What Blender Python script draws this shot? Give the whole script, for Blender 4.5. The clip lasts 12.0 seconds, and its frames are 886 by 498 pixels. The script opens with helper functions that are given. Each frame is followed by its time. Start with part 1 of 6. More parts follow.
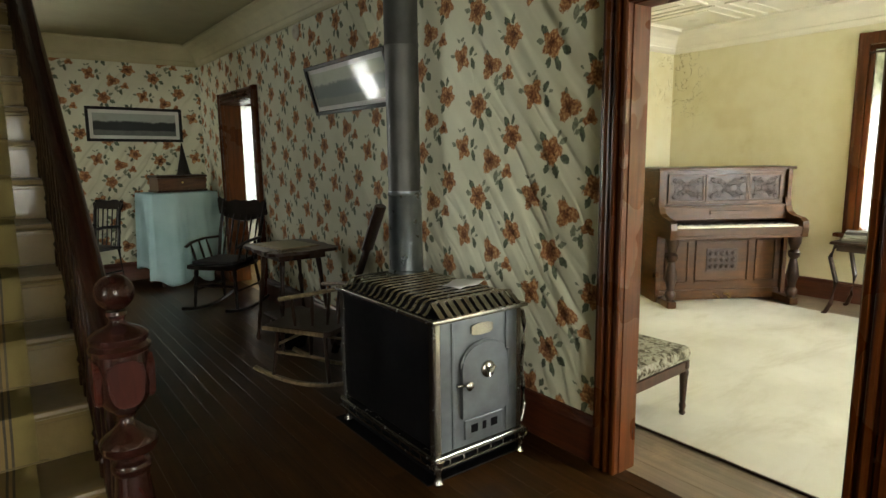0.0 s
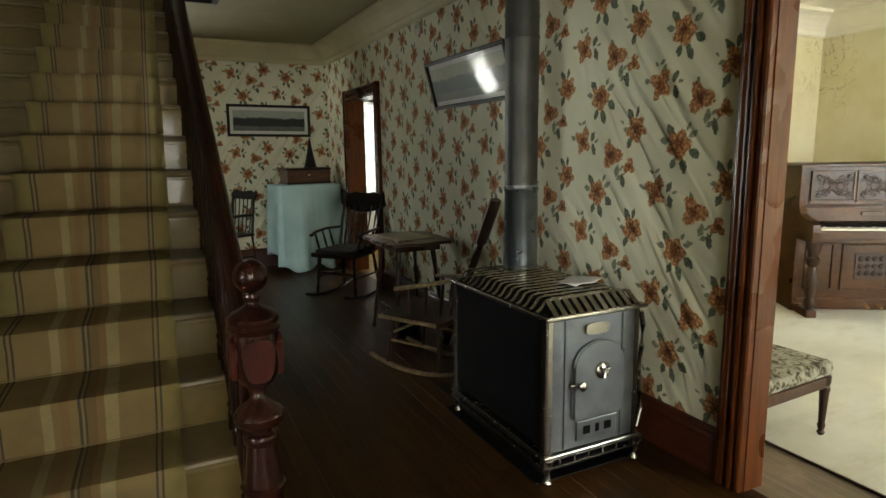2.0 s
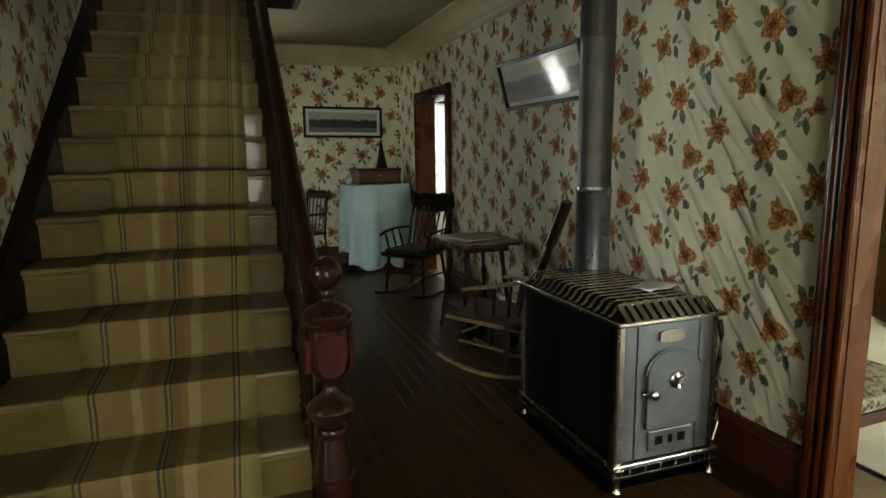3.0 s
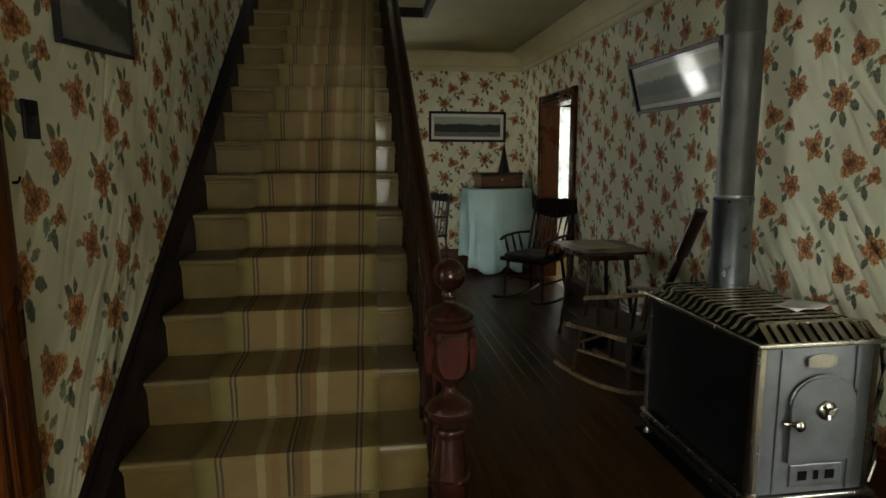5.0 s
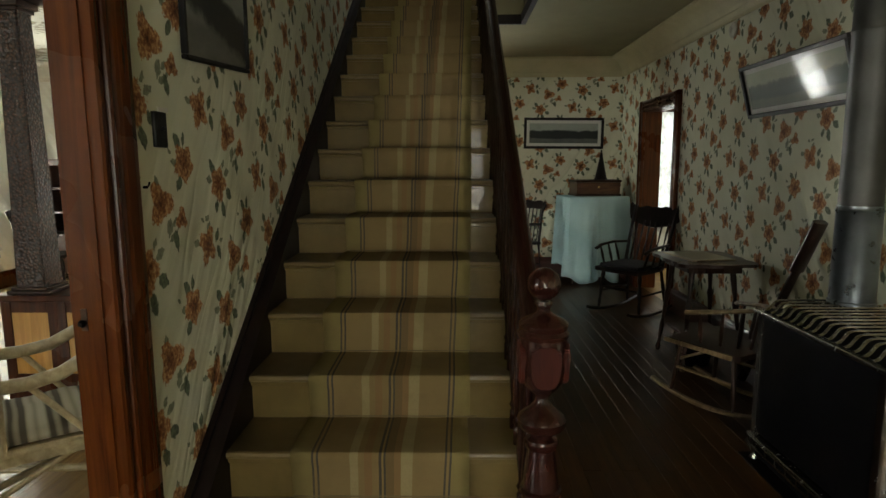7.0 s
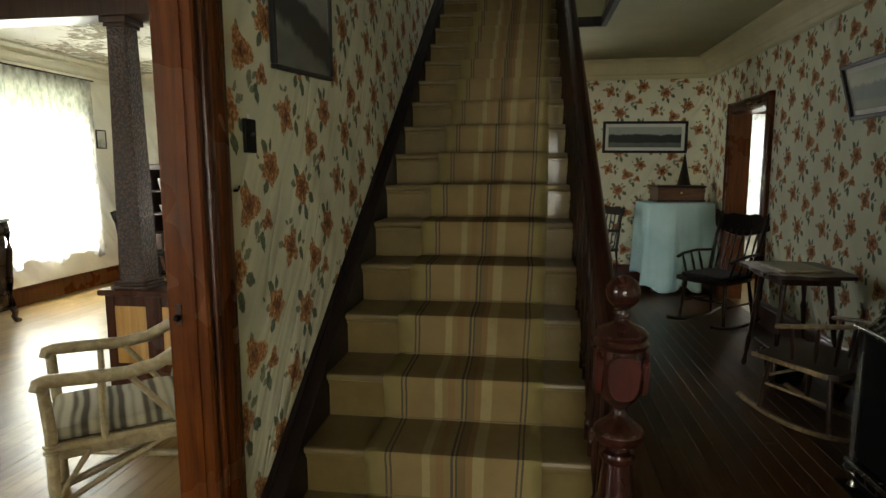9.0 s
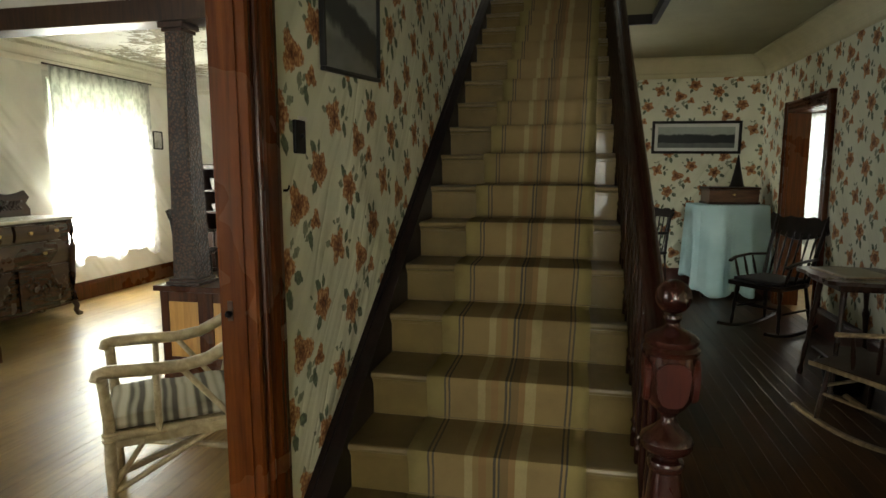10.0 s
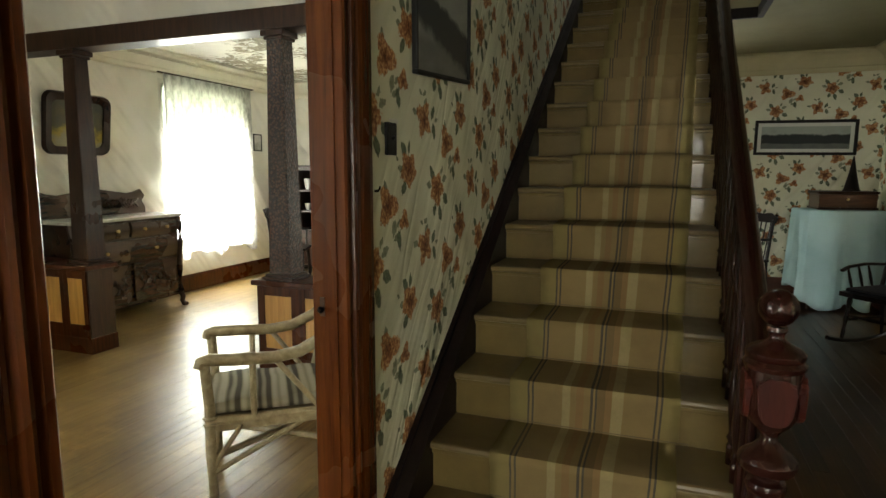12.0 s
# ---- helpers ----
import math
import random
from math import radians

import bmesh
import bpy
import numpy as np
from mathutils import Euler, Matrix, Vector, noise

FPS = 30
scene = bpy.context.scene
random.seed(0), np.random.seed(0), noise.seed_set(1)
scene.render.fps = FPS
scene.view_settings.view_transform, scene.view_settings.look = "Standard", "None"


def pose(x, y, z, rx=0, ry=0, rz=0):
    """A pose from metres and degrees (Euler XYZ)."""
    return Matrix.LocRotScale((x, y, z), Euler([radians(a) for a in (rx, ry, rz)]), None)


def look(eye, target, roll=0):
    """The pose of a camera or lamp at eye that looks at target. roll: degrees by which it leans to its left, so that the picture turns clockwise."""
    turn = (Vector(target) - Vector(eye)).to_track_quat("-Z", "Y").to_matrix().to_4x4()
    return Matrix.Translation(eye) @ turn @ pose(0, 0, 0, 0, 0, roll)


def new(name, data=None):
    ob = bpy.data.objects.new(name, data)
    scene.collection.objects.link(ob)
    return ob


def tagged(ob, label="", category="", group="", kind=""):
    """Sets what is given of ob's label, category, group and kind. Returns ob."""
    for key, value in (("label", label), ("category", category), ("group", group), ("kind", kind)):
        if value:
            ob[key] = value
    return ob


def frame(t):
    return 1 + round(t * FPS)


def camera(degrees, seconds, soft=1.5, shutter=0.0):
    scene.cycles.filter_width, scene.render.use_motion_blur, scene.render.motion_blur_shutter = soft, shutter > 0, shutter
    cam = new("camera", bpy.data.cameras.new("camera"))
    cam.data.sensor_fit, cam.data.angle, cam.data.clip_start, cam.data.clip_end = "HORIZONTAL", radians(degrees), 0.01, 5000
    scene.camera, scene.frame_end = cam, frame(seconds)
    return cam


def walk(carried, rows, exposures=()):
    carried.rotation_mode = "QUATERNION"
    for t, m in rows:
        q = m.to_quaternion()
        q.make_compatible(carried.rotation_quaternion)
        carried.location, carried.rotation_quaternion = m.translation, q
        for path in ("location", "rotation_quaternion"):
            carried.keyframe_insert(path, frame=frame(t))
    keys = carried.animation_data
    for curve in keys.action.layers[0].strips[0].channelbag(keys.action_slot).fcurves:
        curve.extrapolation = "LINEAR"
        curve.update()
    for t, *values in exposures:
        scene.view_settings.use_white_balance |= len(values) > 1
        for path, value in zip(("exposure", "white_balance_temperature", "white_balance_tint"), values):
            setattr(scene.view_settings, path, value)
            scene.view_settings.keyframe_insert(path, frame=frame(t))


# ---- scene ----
cam = camera(73.09, 12.0)
# seconds, place, yaw, pitch, roll
PATH = [
    (0, 0.0408, -0.0301, 1.3486, -36.664, -9.013, 0.777),
    (0.5, 0.0373, -0.0278, 1.3464, -34.651, -9.099, 0.775),
    (1, 0.0356, -0.0226, 1.3468, -32.116, -9.219, 0.749),
    (1.5, 0.0327, -0.0206, 1.3471, -29.059, -9.368, 0.759),
    (2, 0.0320, -0.0173, 1.3478, -25.854, -9.412, 0.766),
    (2.5, 0.0261, -0.0132, 1.3460, -22.758, -9.348, 0.716),
    (3, 0.0213, -0.0129, 1.3472, -19.356, -9.234, 0.680),
    (5, 0.0041, -0.0016, 1.3472, -7.938, -8.731, 0.343),
    (5.5, 0.0020, -0.0006, 1.3475, -5.339, -8.523, 0.315),
    (6, -0.0012, 0.0001, 1.3512, -3.273, -8.460, 0.310),
    (6.5, -0.0005, 0.0000, 1.3501, -1.278, -8.268, 0.304),
    (7, -0.0058, 0.0002, 1.3491, 0.902, -8.058, 0.292),
    (9, -0.0128, -0.0023, 1.3492, 7.994, -7.581, 0.232),
    (9.5, -0.0161, -0.0010, 1.3491, 10.269, -7.538, 0.172),
    (10, -0.0197, -0.0007, 1.3498, 12.178, -7.520, 0.113),
    (10.5, -0.0219, -0.0008, 1.3484, 14.334, -7.469, 0.073),
    (11, -0.0255, -0.0015, 1.3499, 16.855, -7.437, 0.008),
    (11.5, -0.0284, -0.0013, 1.3492, 18.999, -7.393, -0.026),
    (12, -0.0291, -0.0025, 1.3499, 20.273, -7.377, -0.083),
]
walk(cam, [(t, pose(x, y, z, 90 + p, r, a)) for t, x, y, z, a, p, r in PATH],
     exposures=[(0, 0.15), (1.5, 0.08), (3, -0.1), (5, -0.25), (7, -0.22), (9, 0.0), (12, 0.12)])

# ---- world, windows' light, exposure ----
world = bpy.data.worlds.new("world")
scene.world = world
world.use_nodes = True
wn = world.node_tree
sky = wn.nodes.new("ShaderNodeTexSky")
sky.sky_type = 'NISHITA'
sky.sun_disc = False
sky.sun_elevation = radians(38)
sky.sun_rotation = radians(250)
wn.links.new(sky.outputs[0], wn.nodes["Background"].inputs[0])
wn.nodes["Background"].inputs[1].default_value = 0.12
scene.view_settings.exposure = 0.0


def window_lamp(name, place, aim, w, h, watts, colour=(0.97, 1.0, 0.92)):
    d = bpy.data.lights.new(name, 'AREA')
    d.shape, d.size, d.size_y, d.energy, d.color = 'RECTANGLE', w, h, watts, colour
    ob = new(name, d)
    ob.matrix_world = look(place, aim)
    return ob


window_lamp("daylight_dining", (-5.36, 5.68, 1.5), (0, 5.68, 1.35), 1.5, 2.0, 680)
# added lamp at an unseen window, brightens dining room and hall's east wall
window_lamp("added_light_dining_front", (-5.36, -1.5, 1.5), (0, 1.4, 1.3), 1.3, 1.8, 110)
window_lamp("daylight_parlour", (6.36, 1.45, 1.45), (0, 1.5, 1.2), 1.3, 1.7, 430, (0.98, 1.0, 0.95))
# fill for the parlour, through a front window added out of view
window_lamp("added_light_parlour_front", (4.7, -3.16, 1.45), (3.6, 2, 1.2), 1.1, 1.7, 280, (0.98, 1.0, 0.95))
window_lamp("daylight_kitchen", (2.75, 7.96, 1.3), (2.75, 0, 1.2), 1.1, 1.5, 35)
# extra lamp, added to brighten the kitchen door jamb
window_lamp("added_light_kitchen_east", (6.2, 5.0, 1.35), (2.0, 5.6, 1.0), 0.95, 1.2, 45)
window_lamp("daylight_front_door", (0.25, -3.16, 1.15), (0.9, 5, 1.0), 1.5, 1.5, 64, (1.0, 0.98, 0.84))
window_lamp("daylight_back_hall", (-0.32, 7.56, 1.25), (0.9, 3, 0.9), 0.34, 0.8, 36)
window_lamp("daylight_upstairs", (-0.2, 6.9, 4.4), (-0.2, 4.5, 2.4), 0.8, 1.0, 3.5)


# ---- node helpers ----
class Ex:
    """A value in a node tree, with arithmetic."""
    def __init__(self, nt, sock):
        self.nt, self.s = nt, sock

    def op(self, kind, *others):
        n = self.nt.nodes.new("ShaderNodeMath")
        n.operation = kind
        for i, o in enumerate((self, *others)):
            if isinstance(o, Ex):
                self.nt.links.new(o.s, n.inputs[i])
            else:
                n.inputs[i].default_value = o
        return Ex(self.nt, n.outputs[0])

    def __add__(self, o): return self.op('ADD', o)
    def __sub__(self, o): return self.op('SUBTRACT', o)
    def __mul__(self, o): return self.op('MULTIPLY', o)
    def __truediv__(self, o): return self.op('DIVIDE', o)
    def floor(self): return self.op('FLOOR')
    def abs(self): return self.op('ABSOLUTE')
    def sqrt(self): return self.op('SQRT')
    def cos(self): return self.op('COSINE')
    def sin(self): return self.op('SINE')
    def power(self, o): return self.op('POWER', o)
    def maxi(self, o): return self.op('MAXIMUM', o)
    def mini(self, o): return self.op('MINIMUM', o)
    def atan2(self, o): return self.op('ARCTAN2', o)

    def step(self, lo, hi):
        """0 below lo to 1 above hi, eased."""
        n = self.nt.nodes.new("ShaderNodeMapRange")
        n.interpolation_type = 'SMOOTHSTEP'
        self.nt.links.new(self.s, n.inputs[0])
        n.inputs[1].default_value, n.inputs[2].default_value = lo, hi
        return Ex(self.nt, n.outputs[0])


class Mat:
    """A procedural material in the making."""
    def __init__(self, name, rough=0.6, metal=0.0, spec=0.5):
        self.m = bpy.data.materials.new(name)
        self.m.use_nodes = True
        self.nt = self.m.node_tree
        self.b = self.nt.nodes["Principled BSDF"]
        self.b.inputs["Roughness"].default_value = rough
        self.b.inputs["Metallic"].default_value = metal
        self.b.inputs["Specular IOR Level"].default_value = spec
        self.geo = None

    def place(self):
        if not self.geo:
            self.geo = self.nt.nodes.new("ShaderNodeNewGeometry").outputs["Position"]
        return self.geo

    def local(self):
        return self.nt.nodes.new("ShaderNodeTexCoord").outputs["Object"]

    def xyz(self, sock=None):
        n = self.nt.nodes.new("ShaderNodeSeparateXYZ")
        self.nt.links.new(sock or self.place(), n.inputs[0])
        return [Ex(self.nt, o) for o in n.outputs]

    def vec(self, x, y, z):
        n = self.nt.nodes.new("ShaderNodeCombineXYZ")
        for i, v in enumerate((x, y, z)):
            if isinstance(v, Ex):
                self.nt.links.new(v.s, n.inputs[i])
            else:
                n.inputs[i].default_value = v
        return n.outputs[0]

    def scaled(self, sock, s):
        n = self.nt.nodes.new("ShaderNodeMapping")
        self.nt.links.new(sock, n.inputs[0])
        n.inputs["Scale"].default_value = s
        return n.outputs[0]

    def noise(self, scale, sock=None, detail=4.0, rough=0.55, warp=0.0):
        n = self.nt.nodes.new("ShaderNodeTexNoise")
        self.nt.links.new(sock or self.place(), n.inputs["Vector"])
        n.inputs["Scale"].default_value, n.inputs["Detail"].default_value = scale, detail
        n.inputs["Roughness"].default_value, n.inputs["Distortion"].default_value = rough, warp
        return Ex(self.nt, n.outputs["Fac"])

    def rnd(self):
        return Ex(self.nt, self.nt.nodes.new("ShaderNodeObjectInfo").outputs["Random"])

    def ramp(self, fac, stops, kind='LINEAR'):
        n = self.nt.nodes.new("ShaderNodeValToRGB")
        n.color_ramp.interpolation = kind
        el = n.color_ramp.elements
        while len(el) < len(stops):
            el.new(0.5)
        for e, (p, c) in zip(el, stops):
            e.position, e.color = p, (*c, 1)
        self.nt.links.new(fac.s, n.inputs[0])
        return n.outputs[0]

    def mix(self, fac, a, b, kind='MIX'):
        n = self.nt.nodes.new("ShaderNodeMix")
        n.data_type, n.blend_type = 'RGBA', kind
        for i, v in ((0, fac), (6, a), (7, b)):
            if isinstance(v, Ex):
                self.nt.links.new(v.s, n.inputs[i])
            elif isinstance(v, tuple):
                n.inputs[i].default_value = (*v, 1)
            elif isinstance(v, (int, float)):
                n.inputs[i].default_value = v
            else:
                self.nt.links.new(v, n.inputs[i])
        return n.outputs[2]

    def colour(self, c):
        if isinstance(c, tuple):
            self.b.inputs["Base Color"].default_value = (*c, 1)
        else:
            self.nt.links.new(c, self.b.inputs["Base Color"])
        return self

    def rough(self, ex):
        self.nt.links.new(ex.s, self.b.inputs["Roughness"])
        return self

    def bump(self, ex, dist=0.002, strength=0.6):
        n = self.nt.nodes.new("ShaderNodeBump")
        n.inputs["Distance"].default_value, n.inputs["Strength"].default_value = dist, strength
        self.nt.links.new(ex.s, n.inputs["Height"])
        self.nt.links.new(n.outputs[0], self.b.inputs["Normal"])
        return self


def wood(name, dark, light, rough=0.35, grain=(60, 60, 3), by_piece=0.0, coat=0.0, own=False, spec=0.5):
    """Varnished wood with its grain along the last axis of the scale given."""
    m = Mat(name, rough, spec=spec)
    base = m.local() if own else m.place()
    g = m.noise(1.0, m.scaled(base, grain), 5, 0.6, 0.6)
    w = m.noise(2.3, base, 3)
    f = g * 0.82 + w * 0.18
    if by_piece:
        f = f + (m.rnd() - 0.5) * by_piece
    m.colour(m.ramp(f, [(0.3, dark), (0.7, light)]))
    m.rough(w * 0.3 + (rough - 0.13))
    m.bump(g, 0.0012, 0.35)
    if coat:
        m.b.inputs["Coat Weight"].default_value = coat
        m.b.inputs["Coat Roughness"].default_value = 0.12
    return m.m


def plain(name, c, rough=0.5, metal=0.0, vary=0.25, scale=14.0, bump=0.0008, spec=0.5):
    m = Mat(name, rough, metal, spec)
    n = m.noise(scale, None, 5)
    d = tuple(v * (1 - vary) for v in c)
    l = tuple(min(1, v * (1 + vary)) for v in c)
    m.colour(m.ramp(n, [(0.3, d), (0.7, l)]))
    m.rough(m.noise(scale * 3) * 0.2 + (rough - 0.1))
    m.bump(m.noise(scale * 8), bump, 0.5)
    return m.m


def wallpaper(name, axis, hand, u0, v0, su, sv):
    """Printed cotton on the wall: five rose sprays in half-drop repeat, pulled into slanting folds.
    u0, v0: place of one large rose; hand: which way the print runs; su, sv: how far the cotton is stretched."""
    m = Mat(name, 0.75, spec=0.25)
    x, y, z = m.xyz()
    along = y if axis == 'y' else x
    wob, wob2 = m.noise(58, None, 2, 0.6), m.noise(52, m.scaled(m.place(), (1.3, 1.2, 1.1)), 2, 0.6)
    soft = m.noise(2.6, None, 1)
    rag = m.noise(95, None, 2, 0.6)
    u = (along - u0) * (hand / su) + (wob - 0.5) * 0.022 + (soft - 0.5) * 0.03
    v = (z - v0) * (1 / sv) + (wob2 - 0.5) * 0.022 + (soft - 0.5) * 0.02
    U, V = 0.505, 0.456
    # petals: place, radius, lobes, turn, widening; leaves: place, lean in degrees, half length, half width, paleness
    sprays = (
        ((0.0, 0.0), 0.067, 5, 0.5, 1.0, ((-0.045, 0.055, 130, 0.030, 0.014, 0.4), (-0.072, 0.013, 165, 0.022, 0.011, 1), (0.076, 0.036, 25, 0.024, 0.011, 0.6),
         (0.05, 0.066, 60, 0.018, 0.007, 0.6), (0.086, -0.042, -35, 0.028, 0.016, 0.3), (0.032, -0.094, -72, 0.034, 0.014, 0), (-0.022, -0.082, -112, 0.024, 0.012, 0.5))),
        ((-0.242, 0.069), 0.062, 5, 1.4, 1.08, ((-0.042, 0.062, 128, 0.030, 0.013, 0.1), (-0.002, 0.072, 80, 0.024, 0.009, 0.2), (-0.070, 0.0, 175, 0.018, 0.009, 1),
         (-0.096, 0.034, 150, 0.012, 0.005, 1), (-0.044, -0.062, -118, 0.028, 0.012, 0.1))),
        ((-0.115, -0.216), 0.066, 4, 2.2, 0.9, ((0.004, 0.098, 30, 0.016, 0.007, 1), (-0.028, 0.094, 140, 0.014, 0.006, 1), (0.012, 0.062, 65, 0.024, 0.010, 0.6), (-0.078, 0.025, 165, 0.020, 0.009, 1),
         (0.076, 0.032, 62, 0.026, 0.011, 0.2), (0.084, -0.032, -75, 0.028, 0.012, 0), (0.106, 0.010, 20, 0.014, 0.006, 0.8))),
        ((0.095, 0.178), 0.064, 3, 0.15, 1.05, ((-0.012, 0.062, 105, 0.020, 0.008, 0.7),)),
        ((0.223, 0.123), 0.036, 3, 1.9, 1.1, ((-0.084, -0.020, -105, 0.028, 0.013, 1), (-0.044, -0.062, -80, 0.032, 0.012, 0.3), (-0.052, -0.006, 40, 0.018, 0.006, 0.8),
         (-0.034, -0.030, 48, 0.040, 0.003, 0.6), (-0.070, -0.052, -150, 0.018, 0.008, 0.7))),
    )
    petals = hearts = dark_leaf = pale_leaf = None
    for (pu, pv), R, lobes, turn, kx, leaf_list in sprays:
        a = u - (pu - U / 2)
        c = (a / U).floor()
        du = a - c * U - U / 2
        b = v - (pv - V / 2) - c * (V / 2)
        dv = b - (b / V).floor() * V - V / 2
        dx = du * (1 / kx)
        r = (dx * dx + dv * dv).sqrt() * (1 / R) * ((rag - 0.5) * 0.55 + 1.0)
        th = dv.atan2(dx)
        wave = (th * lobes + turn).cos()
        edge = wave * (0.24 if lobes < 5 else 0.13) + (th + turn * 2).cos() * 0.10 + 0.86
        q = r / edge
        pet = q.step(1.06, 0.94)
        heart = (q.step(0.62, 0.12) + wave.step(-0.2, -0.95) * q.step(1.15, 0.35) * 0.8).mini(1.0) * pet
        petals = pet if petals is None else petals.maxi(pet)
        hearts = heart if hearts is None else hearts.maxi(heart)
        for lx, ly, lean, ln, wd, pale in leaf_list:
            ln, wd = ln * 1.12, wd * 1.3
            ca, sa = math.cos(radians(lean)), math.sin(radians(lean))
            p = du.op('MULTIPLY_ADD', ca / ln, dv.op('MULTIPLY_ADD', sa / ln, -(lx * ca + ly * sa) / ln))
            w = du.op('MULTIPLY_ADD', -sa / wd, dv.op('MULTIPLY_ADD', ca / wd, (lx * sa - ly * ca) / wd)).abs()
            leaf = p.op('MULTIPLY_ADD', p, w).step(1.12, 0.86)
            if pale > 0.5:
                pale_leaf = leaf if pale_leaf is None else pale_leaf.maxi(leaf)
            else:
                dark_leaf = leaf if dark_leaf is None else dark_leaf.maxi(leaf)
    tone = m.noise(70, None, 3)
    cloth = m.ramp(m.noise(1.7, None, 4), [(0.3, (0.57, 0.57, 0.43)), (0.7, (0.70, 0.70, 0.55))])
    green = m.ramp(tone, [(0.34, (0.025, 0.038, 0.026)), (0.66, (0.12, 0.155, 0.095))])
    sage = m.ramp(tone, [(0.34, (0.075, 0.095, 0.06)), (0.66, (0.21, 0.24, 0.16))])
    petal = m.ramp(tone, [(0.36, (0.20, 0.070, 0.022)), (0.5, (0.36, 0.145, 0.048)), (0.62, (0.58, 0.33, 0.145))])
    core = m.ramp(tone, [(0.35, (0.055, 0.017, 0.008)), (0.65, (0.20, 0.066, 0.02))])
    col = m.mix(pale_leaf * 0.85, cloth, sage)
    col = m.mix(dark_leaf * 0.92, col, green)
    col = m.mix(petals * 0.96, col, petal)
    col = m.mix(hearts * 0.85, col, core)
    m.colour(col)
    # folds of the stretched cotton: broad swells, and sharp pulled creases
    s1 = m.vec(along * 6.6 - z * 5.0, (along + z) * 0.45, 0.0)
    s2 = m.vec(along * 8.0 - z * 6.0 + soft * 1.2, (along + z) * 0.9, 3.0)
    reach = m.noise(1.1, None, 2).step(0.36, 0.60)
    crease = (m.noise(1.0, s2, 1.0) - 0.5).abs().step(0.0, 0.10)
    f1 = m.noise(1.0, s1, 1.5)
    m.bump((f1 * 0.9 + crease * 0.085) * (reach * 0.85 + 0.15) + m.noise(260, None, 1) * 0.008, 0.06, 1.0)
    return m.m


def fabric_white(name):
    m = Mat(name, 0.8, spec=0.2)
    x, y, z = m.xyz()
    m.colour(m.ramp(m.noise(1.3, None, 5), [(0.3, (0.71, 0.69, 0.61)), (0.7, (0.81, 0.795, 0.72))]))
    a = m.vec((y + x) * 3.4 + z * 2.9, (y + x - z) * 0.5, 0.0)
    m.bump(m.noise(1.0, a, 1.5) * m.noise(0.9, None, 2).step(0.36, 0.58), 0.19, 0.85)
    return m.m


def plaster_yellow(name):
    m = Mat(name, 0.8, spec=0.25)
    big = m.noise(0.9, None, 6, 0.6)
    fine = m.noise(7, None, 5)
    c = m.ramp(big * 0.7 + fine * 0.3, [(0.3, (0.56, 0.495, 0.28)), (0.52, (0.64, 0.59, 0.39)), (0.75, (0.69, 0.655, 0.49))])
    x, y, z = m.xyz()
    # a cracked, water-stained corner
    v = m.noise(4.2, None, 5, 0.6, 1.2)
    line = (v - 0.5).abs().step(0.012, 0.003)
    near = ((y - 3.75).abs().step(0.42, 0.1)) * z.step(1.45, 1.95) * x.step(5.55, 5.9)
    c = m.mix(line * near * 0.65, c, (0.14, 0.10, 0.05))
    patch = (y - 3.12).abs().step(0.27, 0.15) * (z - 1.66).abs().step(0.14, 0.05)
    c = m.mix(patch * 0.16, c, (0.40, 0.29, 0.10))
    c = m.mix(m.noise(2.2, None, 4).step(0.58, 0.75) * 0.4, c, (0.42, 0.31, 0.12))
    m.colour(c)
    m.bump(fine + line * near * -1.0, 0.003, 0.4)
    return m.m


def ceiling_flaking(name):
    m = Mat(name, 0.75, spec=0.3)
    big = m.noise(1.15, None, 3, 0.5)
    small = m.noise(9, None, 6, 0.7, 0.8)
    bare = (big * 0.55 + small * 0.45).step(0.518, 0.548)
    x, y, z = m.xyz()
    c = m.ramp(m.noise(2.0), [(0.3, (0.60, 0.58, 0.50)), (0.7, (0.70, 0.68, 0.60))])
    c = m.mix(bare, c, m.ramp(m.noise(30), [(0.3, (0.10, 0.085, 0.05)), (0.7, (0.33, 0.29, 0.2))]))
    m.colour(c)
    m.bump(bare * -1.0 + small * 0.2, 0.006, 0.6)
    return m.m


def planks(name, dark, light, rough, worn=0.0, spec=0.5):
    m = Mat(name, rough, spec=spec)
    x, y, z = m.xyz()
    p = m.rnd()
    v = m.vec(x * 45.0, y * 1.6 + p * 40.0, p * 9.0)
    g = m.noise(1.0, v, 5, 0.65, 0.5)
    big = m.noise(1.4, None, 4)
    c = m.ramp(g * 0.6 + big * 0.25 + p * 0.15, [(0.3, dark), (0.68, light)])
    if worn:
        c = m.mix(m.noise(3.1, None, 6, 0.7).step(0.48, 0.7) * worn, c, tuple(min(1, v * 1.7) for v in light))
    m.colour(c)
    m.rough(big * 0.1 + (rough - 0.05))
    m.bump(g, 0.0012, 0.4)
    return m.m


